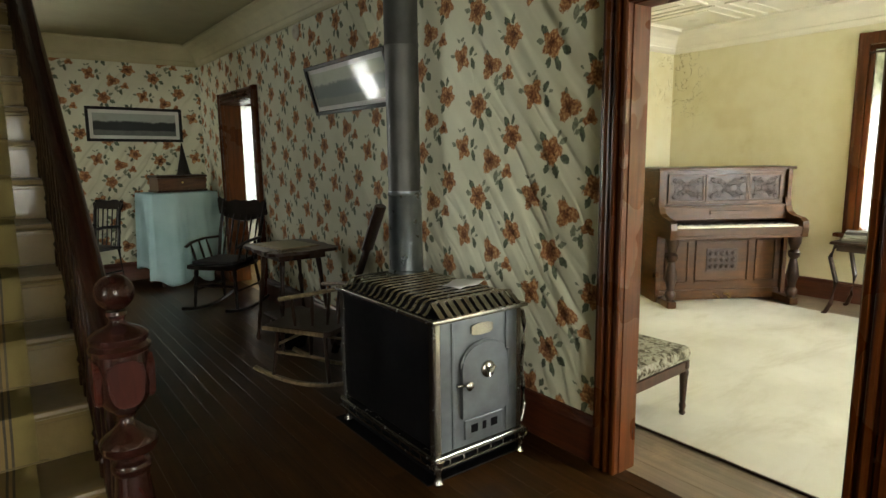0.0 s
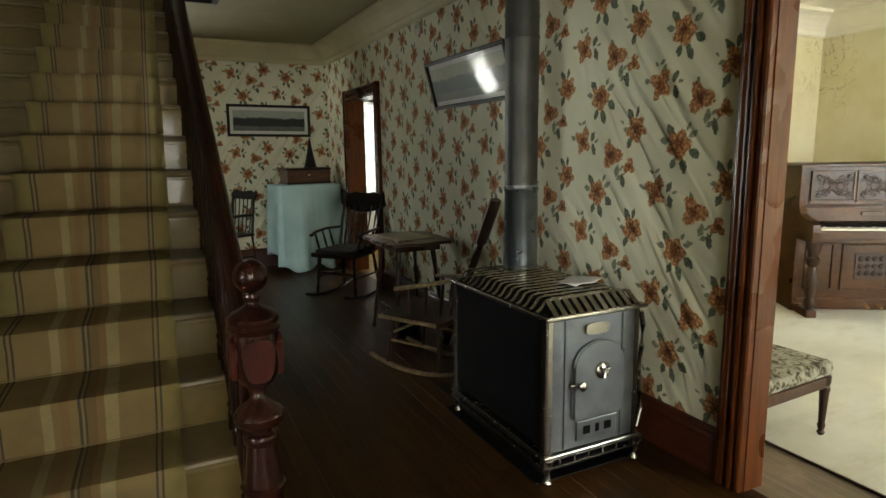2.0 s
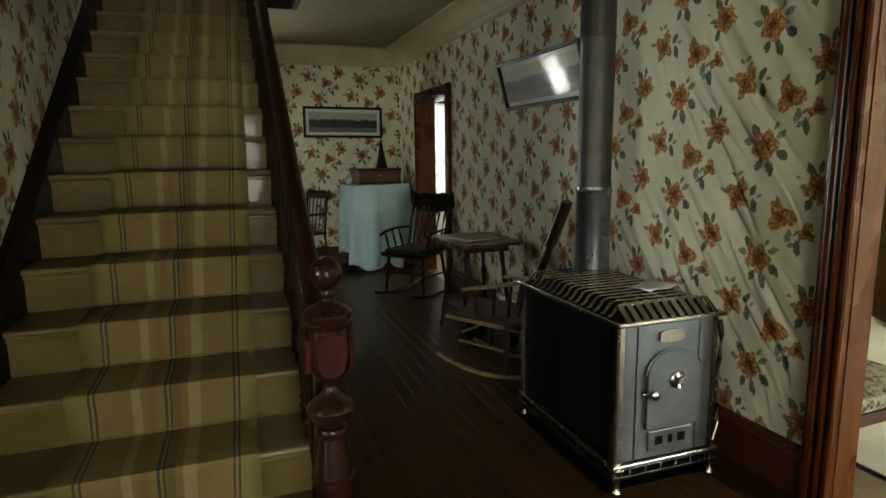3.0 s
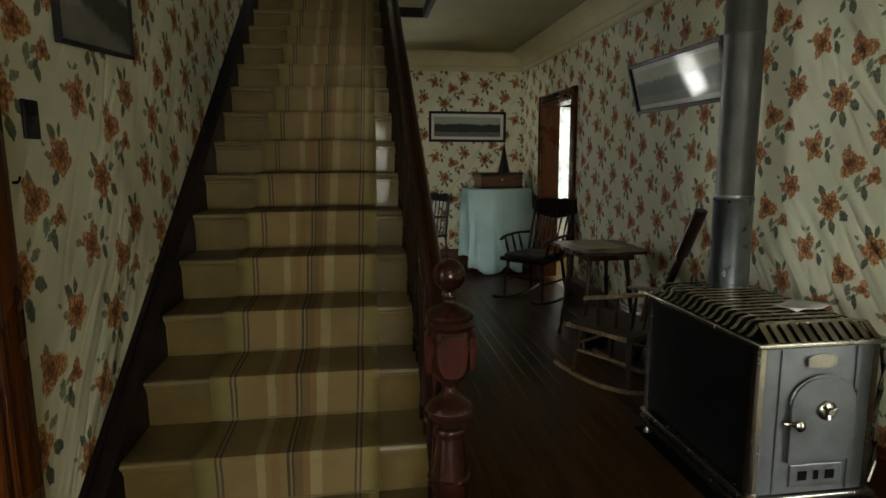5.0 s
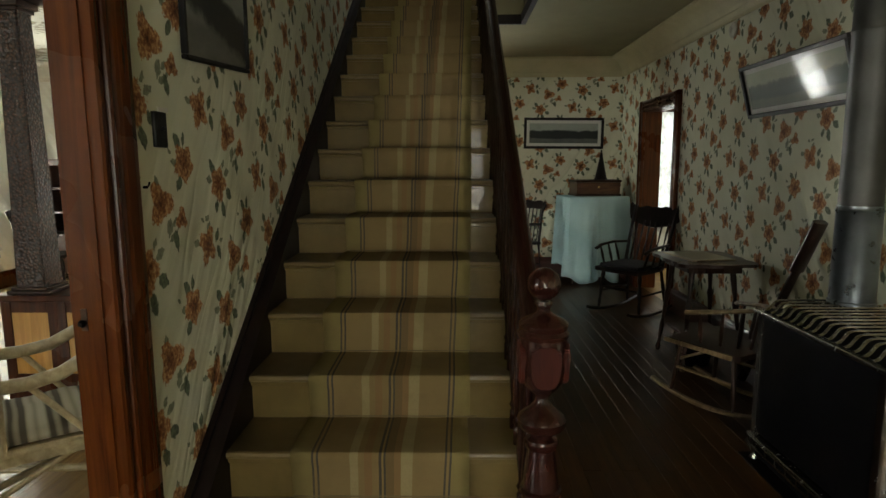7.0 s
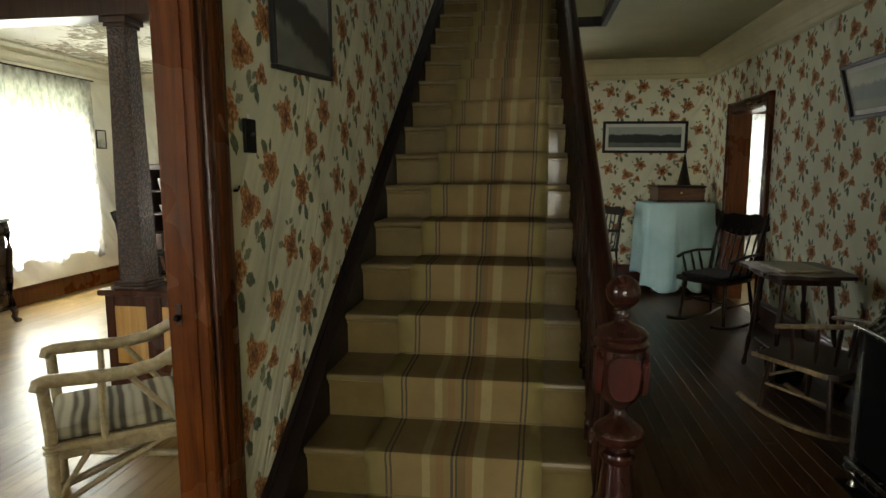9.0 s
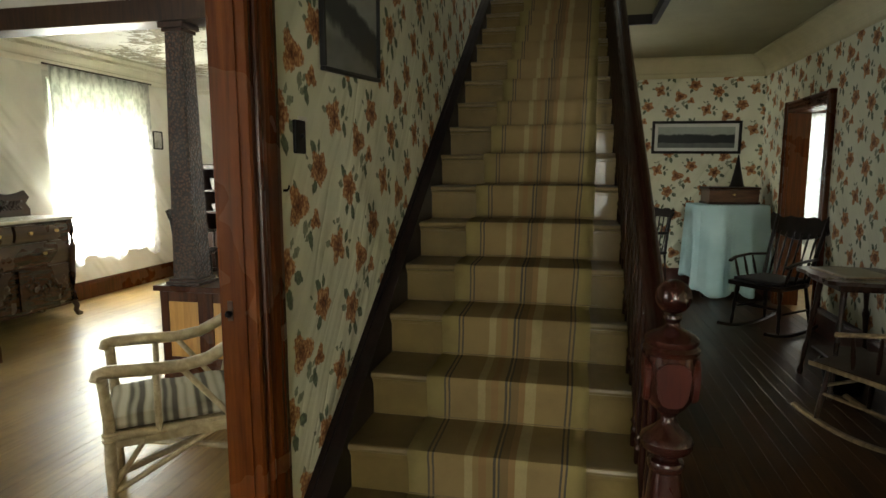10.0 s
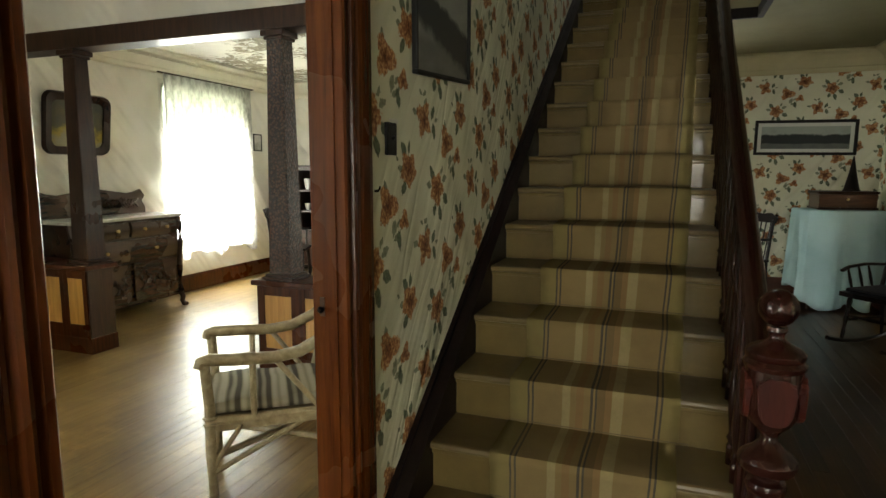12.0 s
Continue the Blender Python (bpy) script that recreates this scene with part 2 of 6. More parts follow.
def runner_cloth(name):
    m = Mat(name, 0.92, spec=0.1)
    x, y, z = m.xyz()
    k = (z * (1 / 0.1802)).maxi(1.0)
    u = (x + 0.578 - k * 0.005 + (m.noise(2.4, None, 1) - 0.5) * 0.014) / (k * 0.0035 + 0.613)
    olive, tan, pale, brown, rust, ink = (0.205, 0.165, 0.062), (0.215, 0.15, 0.066), (0.30, 0.25, 0.125), (0.14, 0.092, 0.04), (0.21, 0.125, 0.054), (0.035, 0.035, 0.038)
    st = [(0.0, olive), (0.112, ink), (0.124, tan), (0.138, ink), (0.150, tan), (0.325, pale), (0.375, tan), (0.41, rust), (0.45, tan),
          (0.492, ink), (0.504, tan), (0.518, ink), (0.530, brown), (0.575, rust), (0.615, pale), (0.68, tan), (0.862, ink), (0.874, tan), (0.888, ink), (0.900, olive)]
    c = m.ramp(u, st, 'CONSTANT')
    dirt = m.noise(3.0, None, 5, 0.65)
    c = m.mix(dirt.step(0.45, 0.75) * 0.45, c, (0.11, 0.075, 0.035))
    c = m.mix(m.noise(160, None, 2) * 0.5, c, (0.16, 0.12, 0.06))
    m.colour(c)
    m.bump(m.noise(420, None, 2) + m.noise(9, None, 2) * 1.5, 0.003, 0.6)
    return m.m


def sheer(name, tint=(0.82, 0.82, 0.78), clear=0.35):
    mt = bpy.data.materials.new(name)
    mt.use_nodes = True
    nt = mt.node_tree
    nt.nodes.remove(nt.nodes["Principled BSDF"])
    tr, df, cl = (nt.nodes.new("ShaderNodeBsdf" + k) for k in ("Translucent", "Diffuse", "Transparent"))
    co = nt.nodes.new("ShaderNodeTexCoord")
    no = nt.nodes.new("ShaderNodeTexNoise")
    no.inputs["Scale"].default_value, no.inputs["Detail"].default_value = 26, 4
    mp = nt.nodes.new("ShaderNodeMapping")
    mp.inputs["Scale"].default_value = (1, 1, 0.5)
    nt.links.new(co.outputs["Object"], mp.inputs[0])
    nt.links.new(mp.outputs[0], no.inputs["Vector"])
    rp = nt.nodes.new("ShaderNodeValToRGB")
    rp.color_ramp.elements[0].position, rp.color_ramp.elements[0].color = 0.36, (*[c * 0.62 for c in tint], 1)
    rp.color_ramp.elements[1].position, rp.color_ramp.elements[1].color = 0.6, (*tint, 1)
    nt.links.new(no.outputs["Fac"], rp.inputs[0])
    a, b = nt.nodes.new("ShaderNodeMixShader"), nt.nodes.new("ShaderNodeMixShader")
    for n in (tr, df):
        nt.links.new(rp.outputs[0], n.inputs["Color"])
    a.inputs[0].default_value, b.inputs[0].default_value = 0.45, clear
    nt.links.new(tr.outputs[0], a.inputs[1]), nt.links.new(df.outputs[0], a.inputs[2])
    nt.links.new(a.outputs[0], b.inputs[1]), nt.links.new(cl.outputs[0], b.inputs[2])
    nt.links.new(b.outputs[0], nt.nodes["Material Output"].inputs[0])
    return mt


def glass(name):
    m = Mat(name, 0.02)
    m.b.inputs["Transmission Weight"].default_value = 1.0
    m.b.inputs["IOR"].default_value = 1.05
    return m.m


def picture_glass(name, build):
    """A picture under glass: build(m) gives its colour."""
    m = Mat(name, 0.6)
    m.colour(build(m))
    m.b.inputs["Coat Weight"].default_value = 0.6
    m.b.inputs["Coat Roughness"].default_value = 0.05
    return m.m


PAPER_E = wallpaper("rose_cotton_east", 'y', -1, 1.843, 1.362, 1.0, 1.0)
PAPER_W = wallpaper("rose_cotton_west", 'y', 1, 2.205, 1.287, 1.113, 1.042)
PAPER_X = wallpaper("rose_cotton_across", 'x', 1, 1.042, 1.995, 0.99, 0.976)
WHITE_CLOTH = fabric_white("white_wall_cotton")
YELLOW = plaster_yellow("yellow_plaster")
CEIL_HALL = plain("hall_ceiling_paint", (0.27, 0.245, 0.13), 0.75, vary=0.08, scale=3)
CEIL_TIN = plain("pressed_tin_paint", (0.72, 0.68, 0.56), 0.55, vary=0.06, scale=3)
CEIL_FLAKE = ceiling_flaking("flaking_ceiling")
CORNICE = plain("cornice_paint", (0.47, 0.425, 0.25), 0.6, vary=0.08, scale=5)
TRIM = wood("red_varnished_trim", (0.03, 0.0065, 0.001), (0.10, 0.026, 0.0045), 0.27, (50, 50, 2.5), coat=0.05, spec=0.22)
BASE = wood("baseboard_wood", (0.032, 0.007, 0.003), (0.095, 0.023, 0.009), 0.38, (4, 4, 60))
DARK = wood("dark_walnut", (0.014, 0.006, 0.0035), (0.046, 0.019, 0.011), 0.3, (40, 40, 5), coat=0.15, spec=0.35)
NEWEL = wood("mahogany_polish", (0.011, 0.0033, 0.0024), (0.036, 0.0092, 0.006), 0.18, (40, 40, 6), coat=0.25, spec=0.4)
PLAQUE = wood("red_mahogany", (0.022, 0.0045, 0.003), (0.058, 0.011, 0.006), 0.45, (40, 40, 6), spec=0.1)
SKIRT = wood("black_stain", (0.006, 0.0035, 0.003), (0.018, 0.010, 0.008), 0.45, (30, 6, 6), spec=0.2)
STEP = plain("tan_step_paint", (0.115, 0.078, 0.027), 0.42, vary=0.16, scale=5)
RISER = plain("glossy_riser_paint", (0.12, 0.084, 0.029), 0.4, vary=0.2, scale=6, bump=0.003)
rb = next(n for n in RISER.node_tree.nodes if n.type == 'BSDF_PRINCIPLED')
rb.inputs["Specular IOR Level"].default_value = 0.12
rb.inputs["Coat Weight"].default_value = 0.5
rb.inputs["Coat Roughness"].default_value = 0.06
FLOOR_HALL = planks("hall_boards", (0.012, 0.005, 0.0018), (0.068, 0.029, 0.009), 0.3, 0.12, 0.1)
FLOOR_OAK = planks("dining_boards", (0.125, 0.07, 0.021), (0.32, 0.205, 0.07), 0.3, 0.4)
FLOOR_GREY = planks("parlour_border_boards", (0.10, 0.075, 0.05), (0.24, 0.18, 0.12), 0.45, 0.4)
RUNNER = runner_cloth("striped_runner_cloth")
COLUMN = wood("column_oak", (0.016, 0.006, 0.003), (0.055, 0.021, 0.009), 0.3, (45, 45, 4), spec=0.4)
HONEY = wood("honey_panel", (0.42, 0.19, 0.035), (0.66, 0.36, 0.08), 0.3, (40, 40, 3), coat=0.3)
BRASS = plain("old_brass", (0.55, 0.40, 0.17), 0.3, 1.0)
ROD = plain("dull_brass", (0.13, 0.095, 0.045), 0.5, 0.6)
NICKEL = plain("tarnished_nickel", (0.43, 0.41, 0.36), 0.24, 1.0, 0.22, 11, 0.00003)
IRON = plain("grey_stove_iron", (0.125, 0.135, 0.14), 0.38, 0.7, 0.2, 9)
BLACK_IRON = plain("black_stove_enamel", (0.004, 0.0035, 0.004), 0.5, spec=0.05)
PIPE_UP = plain("sooty_pipe", (0.06, 0.06, 0.055), 0.5, 0.5, 0.25, 8)
PIPE_LOW = plain("galvanised_pipe", (0.22, 0.25, 0.275), 0.3, 0.95, 0.25, 7)
PIANO = wood("piano_walnut", (0.02, 0.007, 0.0014), (0.085, 0.033, 0.007), 0.3, (6, 6, 30), coat=0.05, spec=0.22)
PIANO_DARK = wood("piano_carving", (0.012, 0.005, 0.003), (0.05, 0.022, 0.010), 0.42, (30, 30, 30), spec=0.35)
IVORY = plain("ivory_keys", (0.78, 0.74, 0.62), 0.3, vary=0.06)
EBONY = plain("black_keys", (0.012, 0.011, 0.01), 0.25)
CARPET = Mat("cream_carpet", 0.95, spec=0.1)
_c = CARPET.ramp(CARPET.noise(1.1, None, 6, 0.65), [(0.3, (0.53, 0.52, 0.45)), (0.7, (0.68, 0.675, 0.61))])
_c = CARPET.mix(CARPET.noise(1.0, CARPET.scaled(CARPET.place(), (1.2, 3.5, 1)), 7, 0.7, 0.6).step(0.46, 0.75) * 0.5, _c, (0.40, 0.37, 0.28))
CARPET.colour(_c).bump(CARPET.noise(170, None, 3) + CARPET.noise(4) * 2.0, 0.004, 0.6)
CARPET = CARPET.m
BLUE = Mat("pale_blue_cloth", 0.85, spec=0.15)
BLUE.colour(BLUE.ramp(BLUE.noise(2.2, None, 4), [(0.3, (0.38, 0.57, 0.61)), (0.7, (0.50, 0.69, 0.72))])).bump(BLUE.noise(300, None, 1), 0.001, 0.4)
BLUE = BLUE.m
WICKER = wood("painted_cane", (0.25, 0.19, 0.10), (0.50, 0.41, 0.25), 0.5, (30, 30, 30))
PALE_WOOD = wood("worn_pale_wood", (0.12, 0.08, 0.04), (0.36, 0.27, 0.16), 0.35, (30, 30, 8))
BLACK_WOOD = wood("ebonised_wood", (0.004, 0.003, 0.0025), (0.014, 0.008, 0.006), 0.32, (30, 30, 8), spec=0.25)
FRAME_BLACK = plain("black_frame", (0.008, 0.0075, 0.007), 0.5, spec=0.25)
PAPER = plain("old_paper", (0.80, 0.81, 0.80), 0.8, vary=0.05)
LACE = sheer("lace_curtain")
SHEER = sheer("white_curtain", (0.86, 0.86, 0.83), 0.2)
PANE = glass("window_glass")
SIDEBOARD = wood("sideboard_oak", (0.022, 0.0095, 0.0045), (0.066, 0.029, 0.013), 0.26, (40, 4, 40), coat=0.3)
MARBLE = plain("grey_marble", (0.55, 0.53, 0.48), 0.25, vary=0.12)
SWITCH = plain("black_bakelite", (0.007, 0.0065, 0.007), 0.45, spec=0.2)
WHITE_PAINT = plain("white_paint", (0.62, 0.60, 0.54), 0.5, vary=0.06)
BRICK_FLUE = plain("dull_white", (0.55, 0.53, 0.46), 0.7, vary=0.1)


# ---- mesh helpers ----
def box(bm, x0, x1, y0, y1, z0, z1, bevel=0.0):
    vs = [bm.verts.new(p) for p in ((x0, y0, z0), (x1, y0, z0), (x1, y1, z0), (x0, y1, z0), (x0, y0, z1), (x1, y0, z1), (x1, y1, z1), (x0, y1, z1))]
    fs = [bm.faces.new([vs[i] for i in f]) for f in ((3, 2, 1, 0), (4, 5, 6, 7), (0, 1, 5, 4), (1, 2, 6, 5), (2, 3, 7, 6), (3, 0, 4, 7))]
    if bevel:
        es = {e for f in fs for e in f.edges}
        bmesh.ops.bevel(bm, geom=list(es), offset=bevel, segments=2, affect='EDGES', profile=0.5)
    return bm


def prism(bm, pts, depth, m=None):
    """The outline pts (x, y) drawn out by depth along z, put at the pose m."""
    m = m or Matrix()
    lo = [bm.verts.new(m @ Vector((x, y, 0))) for x, y in pts]
    hi = [bm.verts.new(m @ Vector((x, y, depth))) for x, y in pts]
    n = len(pts)
    bm.faces.new(lo[::-1]), bm.faces.new(hi)
    for i in range(n):
        bm.faces.new((lo[i], lo[(i + 1) % n], hi[(i + 1) % n], hi[i]))
    return bm


def turned(bm, p, q, prof, seg=12):
    """A turned piece from p to q; prof: (part of the way, radius)."""
    p, q = Vector(p), Vector(q)
    d = q - p
    rot = d.to_track_quat('Z', 'Y').to_matrix()
    rings = []
    for t, r in prof:
        c = p + d * t
        rings.append([bm.verts.new(c + rot @ Vector((r * math.cos(a), r * math.sin(a), 0))) for a in (2 * math.pi * i / seg for i in range(seg))])
    for a, b in zip(rings, rings[1:]):
        for i in range(seg):
            bm.faces.new((a[i], a[(i + 1) % seg], b[(i + 1) % seg], b[i]))
    bm.faces.new(rings[0][::-1]), bm.faces.new(rings[-1])
    return bm


def rod(bm, p, q, r0, r1=None, seg=8):
    return turned(bm, p, q, ((0, r0), (1, r1 or r0)), seg)


def tube(bm, pts, r, seg=8, flat=1.0):
    """A bent bar through pts."""
    pts = [Vector(p) for p in pts]
    rings = []
    for i, p in enumerate(pts):
        d = pts[min(i + 1, len(pts) - 1)] - pts[max(i - 1, 0)]
        rot = d.to_track_quat('Z', 'Y').to_matrix()
        rings.append([bm.verts.new(p + rot @ Vector((r * math.cos(a), r * flat * math.sin(a), 0))) for a in (2 * math.pi * k / seg for k in range(seg))])
    for a, b in zip(rings, rings[1:]):
        for i in range(seg):
            bm.faces.new((a[i], a[(i + 1) % seg], b[(i + 1) % seg], b[i]))
    bm.faces.new(rings[0][::-1]), bm.faces.new(rings[-1])
    return bm


def arc(fn, n=9):
    return [fn(i / (n - 1)) for i in range(n)]


def part(name, bm, material, parent=None, label="", smooth=False):
    me = bpy.data.meshes.new(name)
    bmesh.ops.recalc_face_normals(bm, faces=bm.faces[:])
    bm.to_mesh(me)
    bm.free()
    me.materials.append(material)
    if smooth:
        me.shade_smooth()
        me.set_sharp_from_angle(angle=radians(38))
    ob = new(name, me)
    if parent:
        ob.parent = parent
    if label:
        ob["label"] = label
    return ob


def B():
    return bmesh.new()


def thing(name, label, category, x=0.0, y=0.0, z=0.0, rz=0.0, group="", kind=""):
    ob = new(name)
    ob.matrix_world = pose(x, y, z, 0, 0, rz)
    return tagged(ob, label, category, group, kind)


def setting(name, bm, material, label, category):
    return tagged(part(name, bm, material), label, category, kind="structure")


# ---- the plan ----
XL, XR, YB, YF, CEIL, FLOOR2 = -0.87, 2.03, 7.32, -3.0, 2.57, 3.063
XLB, XRB = -0.935, 2.13           # backs of the two hall walls
XW, XP = -5.05, 6.0               # far walls of dining room and parlour
YD, YP, YK = 7.4, 3.81, 7.7       # end walls of dining room, parlour, kitchen
GO, RISE, Y0 = 0.2664, 0.1802, 1.412
TOPZ = 5.2


def slab(a0, a1, z0, z1, holes, put):
    """One closed wall with holes through it; put(a, z, side) gives the place of a point on one of its two faces."""
    aa = sorted({a0, a1, *(h[0] for h in holes), *(h[1] for h in holes)})
    zz = sorted({z0, z1, *(max(z0, h[2]) for h in holes), *(min(z1, h[3]) for h in holes)})
    full = {(i, j) for i in range(len(aa) - 1) for j in range(len(zz) - 1)
            if not any(h[0] <= aa[i] < h[1] and h[2] <= zz[j] < h[3] for h in holes)}
    bm, made = B(), {}

    def v(i, j, k):
        if (i, j, k) not in made:
            made[i, j, k] = bm.verts.new(put(aa[i], zz[j], k))
        return made[i, j, k]

    for i, j in full:
        for k in (0, 1):
            bm.faces.new((v(i, j, k), v(i + 1, j, k), v(i + 1, j + 1, k), v(i, j + 1, k)))
        for di, dj, p, q in ((-1, 0, (i, j), (i, j + 1)), (1, 0, (i + 1, j), (i + 1, j + 1)), (0, -1, (i, j), (i + 1, j)), (0, 1, (i, j + 1), (i + 1, j + 1))):
            if (i + di, j + dj) not in full:
                bm.faces.new((v(*p, 0), v(*q, 0), v(*q, 1), v(*p, 1)))
    return bm


def wall_x(name, x0, x1, y0, y1, z0, z1, holes, material, label, cat="wall"):
    """A wall along y with holes (y0, y1, z0, z1)."""
    return setting(name, slab(y0, y1, z0, z1, holes, lambda a, z, k: ((x0, x1)[k], a, z)), material, label, cat)


def wall_y(name, y0, y1, x0, x1, z0, z1, holes, material, label, cat="wall"):
    return setting(name, slab(x0, x1, z0, z1, holes, lambda a, z, k: (a, (y0, y1)[k], z)), material, label, cat)


DOOR_R = (0.60, 1.43, 0.0, 1.90)   # hall to parlour
DOOR_L = (0.583, 1.43, 0.0, 1.93)  # hall to dining room
DOOR_B = (6.05, 6.95, 0.0, 1.9)    # dining room to the back of the hall; unseen, added to pass light
DOOR_K = (5.56, 6.47, 0.0, 1.89)   # hall to kitchen
MID = 0.055                        # each hall wall has a papered face and a face to the room behind
wall_x("wall_hall_east", XR, XR + MID, YF, YB, 0, CEIL, [DOOR_R, DOOR_K], PAPER_E, "wall hung with rose-printed cotton pulled into slanting folds")
wall_x("wall_parlour_west", XR + MID, XRB, YF, YP, 0, CEIL, [DOOR_R], YELLOW, "plain yellow plaster wall with a doorway")
wall_x("wall_kitchen_west", XR + MID, 2.20, YP, YK, 0, CEIL, [DOOR_K], WHITE_CLOTH, "plain pale kitchen wall with a doorway")
wall_x("wall_hall_west", XL - 0.035, XL, YF, YB, 0, TOPZ, [DOOR_L, DOOR_B], PAPER_W, "stair wall hung with wrinkled rose-printed cotton")
wall_x("wall_dining_east", XLB, XL - 0.035, YF, YD, 0, CEIL, [DOOR_L, DOOR_B], WHITE_CLOTH, "plain pale dining room wall with a doorway")
WIN_B = (-0.54, -0.1, 0.8, 2.05)
wall_y("wall_hall_north", YB, YB + 0.1, XL, XR + MID, 0, TOPZ, [WIN_B], PAPER_X, "end wall of the hall covered in rose-printed cotton")
wall_y("wall_hall_south", YF - 0.12, YF, XLB, XRB, 0, TOPZ, [(-0.55, 1.05, 0.3, 2.1)], PAPER_X, "front wall of the hall with a glazed opening")
WIN_D = (4.98, 6.38, 0.46, 2.32)
# unseen opening, added for the extra dining room lamp
WIN_D2 = (-2.1, -0.9, 0.5, 2.2)
wall_x("wall_dining_west", XW - 0.14, XW, YF, YD, 0, CEIL, [WIN_D2, WIN_D], WHITE_CLOTH, "pale wall of loose white cotton in slanting folds")
wall_y("wall_dining_north", YD, YD + 0.1, XW, XL, 0, CEIL, [], WHITE_CLOTH, "plain pale end wall of the dining room")
wall_y("wall_dining_south", YF - 0.12, YF, XW, XLB, 0, CEIL, [], WHITE_CLOTH, "plain pale front wall of the dining room")
WIN_P = (0.92, 1.99, 0.62, 2.2)
# added opening for the parlour fill, never in view
WIN_P2 = (4.2, 5.2, 0.62, 2.2)
wall_x("wall_parlour_east", XP, XP + 0.14, YF, YP, 0, CEIL, [WIN_P], YELLOW, "stained yellow plaster wall with cracks in its corner")
wall_y("wall_parlour_north", YP, YP + 0.1, XRB, XP, 0, CEIL, [], YELLOW, "stained yellow plaster wall behind the piano")
wall_y("wall_parlour_south", YF - 0.12, YF, XRB, XP, 0, CEIL, [WIN_P2], YELLOW, "plain yellow plaster front wall")
WIN_K = (2.32, 3.2, 0.6, 2.0)
wall_y("wall_kitchen_north", YK, YK + 0.12, XRB, XP, 0, CEIL, [WIN_K], WHITE_CLOTH, "plain pale kitchen wall with a window")
# unseen window, made up to let in the jamb's extra lamp
WIN_KE = (4.5, 5.5, 0.7, 2.0)
wall_x("wall_kitchen_east", XP, XP + 0.14, YP + 0.1, YK, 0, CEIL, [WIN_KE], WHITE_CLOTH, "plain pale kitchen wall with a window")

# ceilings; the hall's is open over the stairs
HOLE = (XL, 0.62, 0.9, 5.44)
bm = B()
box(bm, HOLE[1], XR, YF, YB, CEIL, FLOOR2)
box(bm, 0.30, HOLE[1], HOLE[3], YB, CEIL, FLOOR2)
box(bm, XL, 0.30, 6.2, YB, CEIL, FLOOR2)
box(bm, XL, HOLE[1], YF, HOLE[2], CEIL, FLOOR2)
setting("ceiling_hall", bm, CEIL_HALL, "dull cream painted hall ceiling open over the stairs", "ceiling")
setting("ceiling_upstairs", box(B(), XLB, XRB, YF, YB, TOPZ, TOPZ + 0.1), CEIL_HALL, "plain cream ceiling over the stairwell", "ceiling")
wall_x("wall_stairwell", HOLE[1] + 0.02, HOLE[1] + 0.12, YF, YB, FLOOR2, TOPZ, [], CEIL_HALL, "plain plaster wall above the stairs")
bm = B()
box(bm, 0.30, HOLE[1], HOLE[3] - 0.03, HOLE[3], CEIL - 0.02, CEIL + 0.06)
box(bm, HOLE[1] - 0.03, HOLE[1] + 0.012, HOLE[2], HOLE[3], CEIL - 0.02, CEIL + 0.06)
setting("trim_stairwell", bm, SKIRT, "dark board round the stairwell opening", "trim")

# pressed tin with raised panels over the parlour
bm = B()
box(bm, XRB, XP, YF, YP, CEIL, CEIL + 0.1)
for i in range(4):
    for j in range(7):
        cx, cy = XRB + 0.49 + i * 0.97, YF + 0.49 + j * 0.97
        for k, (w, t) in enumerate(((0.43, 0.012), (0.30, 0.008))):
            for sx, sy, lx, ly in ((0, 1, w, 0.014), (0, -1, w, 0.014), (1, 0, 0.014, w), (-1, 0, 0.014, w)):
                box(bm, cx + sx * w - lx, cx + sx * w + lx, cy + sy * w - ly, cy + sy * w + ly, CEIL - t, CEIL + 0.001)
        turned(bm, (cx, cy, CEIL - 0.012), (cx, cy, CEIL), ((0, 0.02), (0.5, 0.05), (1, 0.06)), 10)
setting("ceiling_parlour", bm, CEIL_TIN, "cream pressed-tin ceiling with raised square panels", "ceiling")
setting("ceiling_dining", box(B(), XW, XLB, YF, YD, CEIL, CEIL + 0.1), CEIL_FLAKE, "white ceiling with flaking, water-stained paint", "ceiling")
setting("ceiling_kitchen", box(B(), XRB, XP, YP + 0.1, YK, CEIL, CEIL + 0.1), CEIL_TIN, "plain pale kitchen ceiling", "ceiling")

# coves and cornices; the profile runs out from the wall (x) and down (y)
COVE = [(0, 0), (0.20, 0), (0.20, -0.022), (0.17, -0.03), (0.13, -0.045), (0.085, -0.08), (0.05, -0.125), (0.04, -0.15), (0.045, -0.16), (0.03, -0.19), (0.012, -0.205), (0, -0.205)]


def cove(name, p, q, inward, material, label, prof=COVE):
    p, q, i = Vector(p), Vector(q), Vector(inward)
    d = (q - p).normalized()
    m = Matrix((i, Vector((0, 0, 1)), d)).transposed().to_4x4()
    m.translation = p
    setting(name, prism(B(), prof, (q - p).length, m), material, label, "cornice")


z = CEIL - 0.001
cove("trim_cornice_east", (XR, YF, z), (XR, YB, z), (-1, 0, 0), CORNICE, "cream moulded plaster cornice along the hall")
cove("trim_cornice_north", (HOLE[1] - 0.3, YB, z), (XR, YB, z), (0, -1, 0), CORNICE, "cream moulded plaster cornice on the end wall")
cove("trim_cornice_parlour_east", (XP, YF, z), (XP, YP, z), (-1, 0, 0), CEIL_TIN, "cream coved cornice of the parlour")
cove("trim_cornice_parlour_north", (XRB, YP, z), (XP, YP, z), (0, -1, 0), CEIL_TIN, "cream coved cornice over the piano")
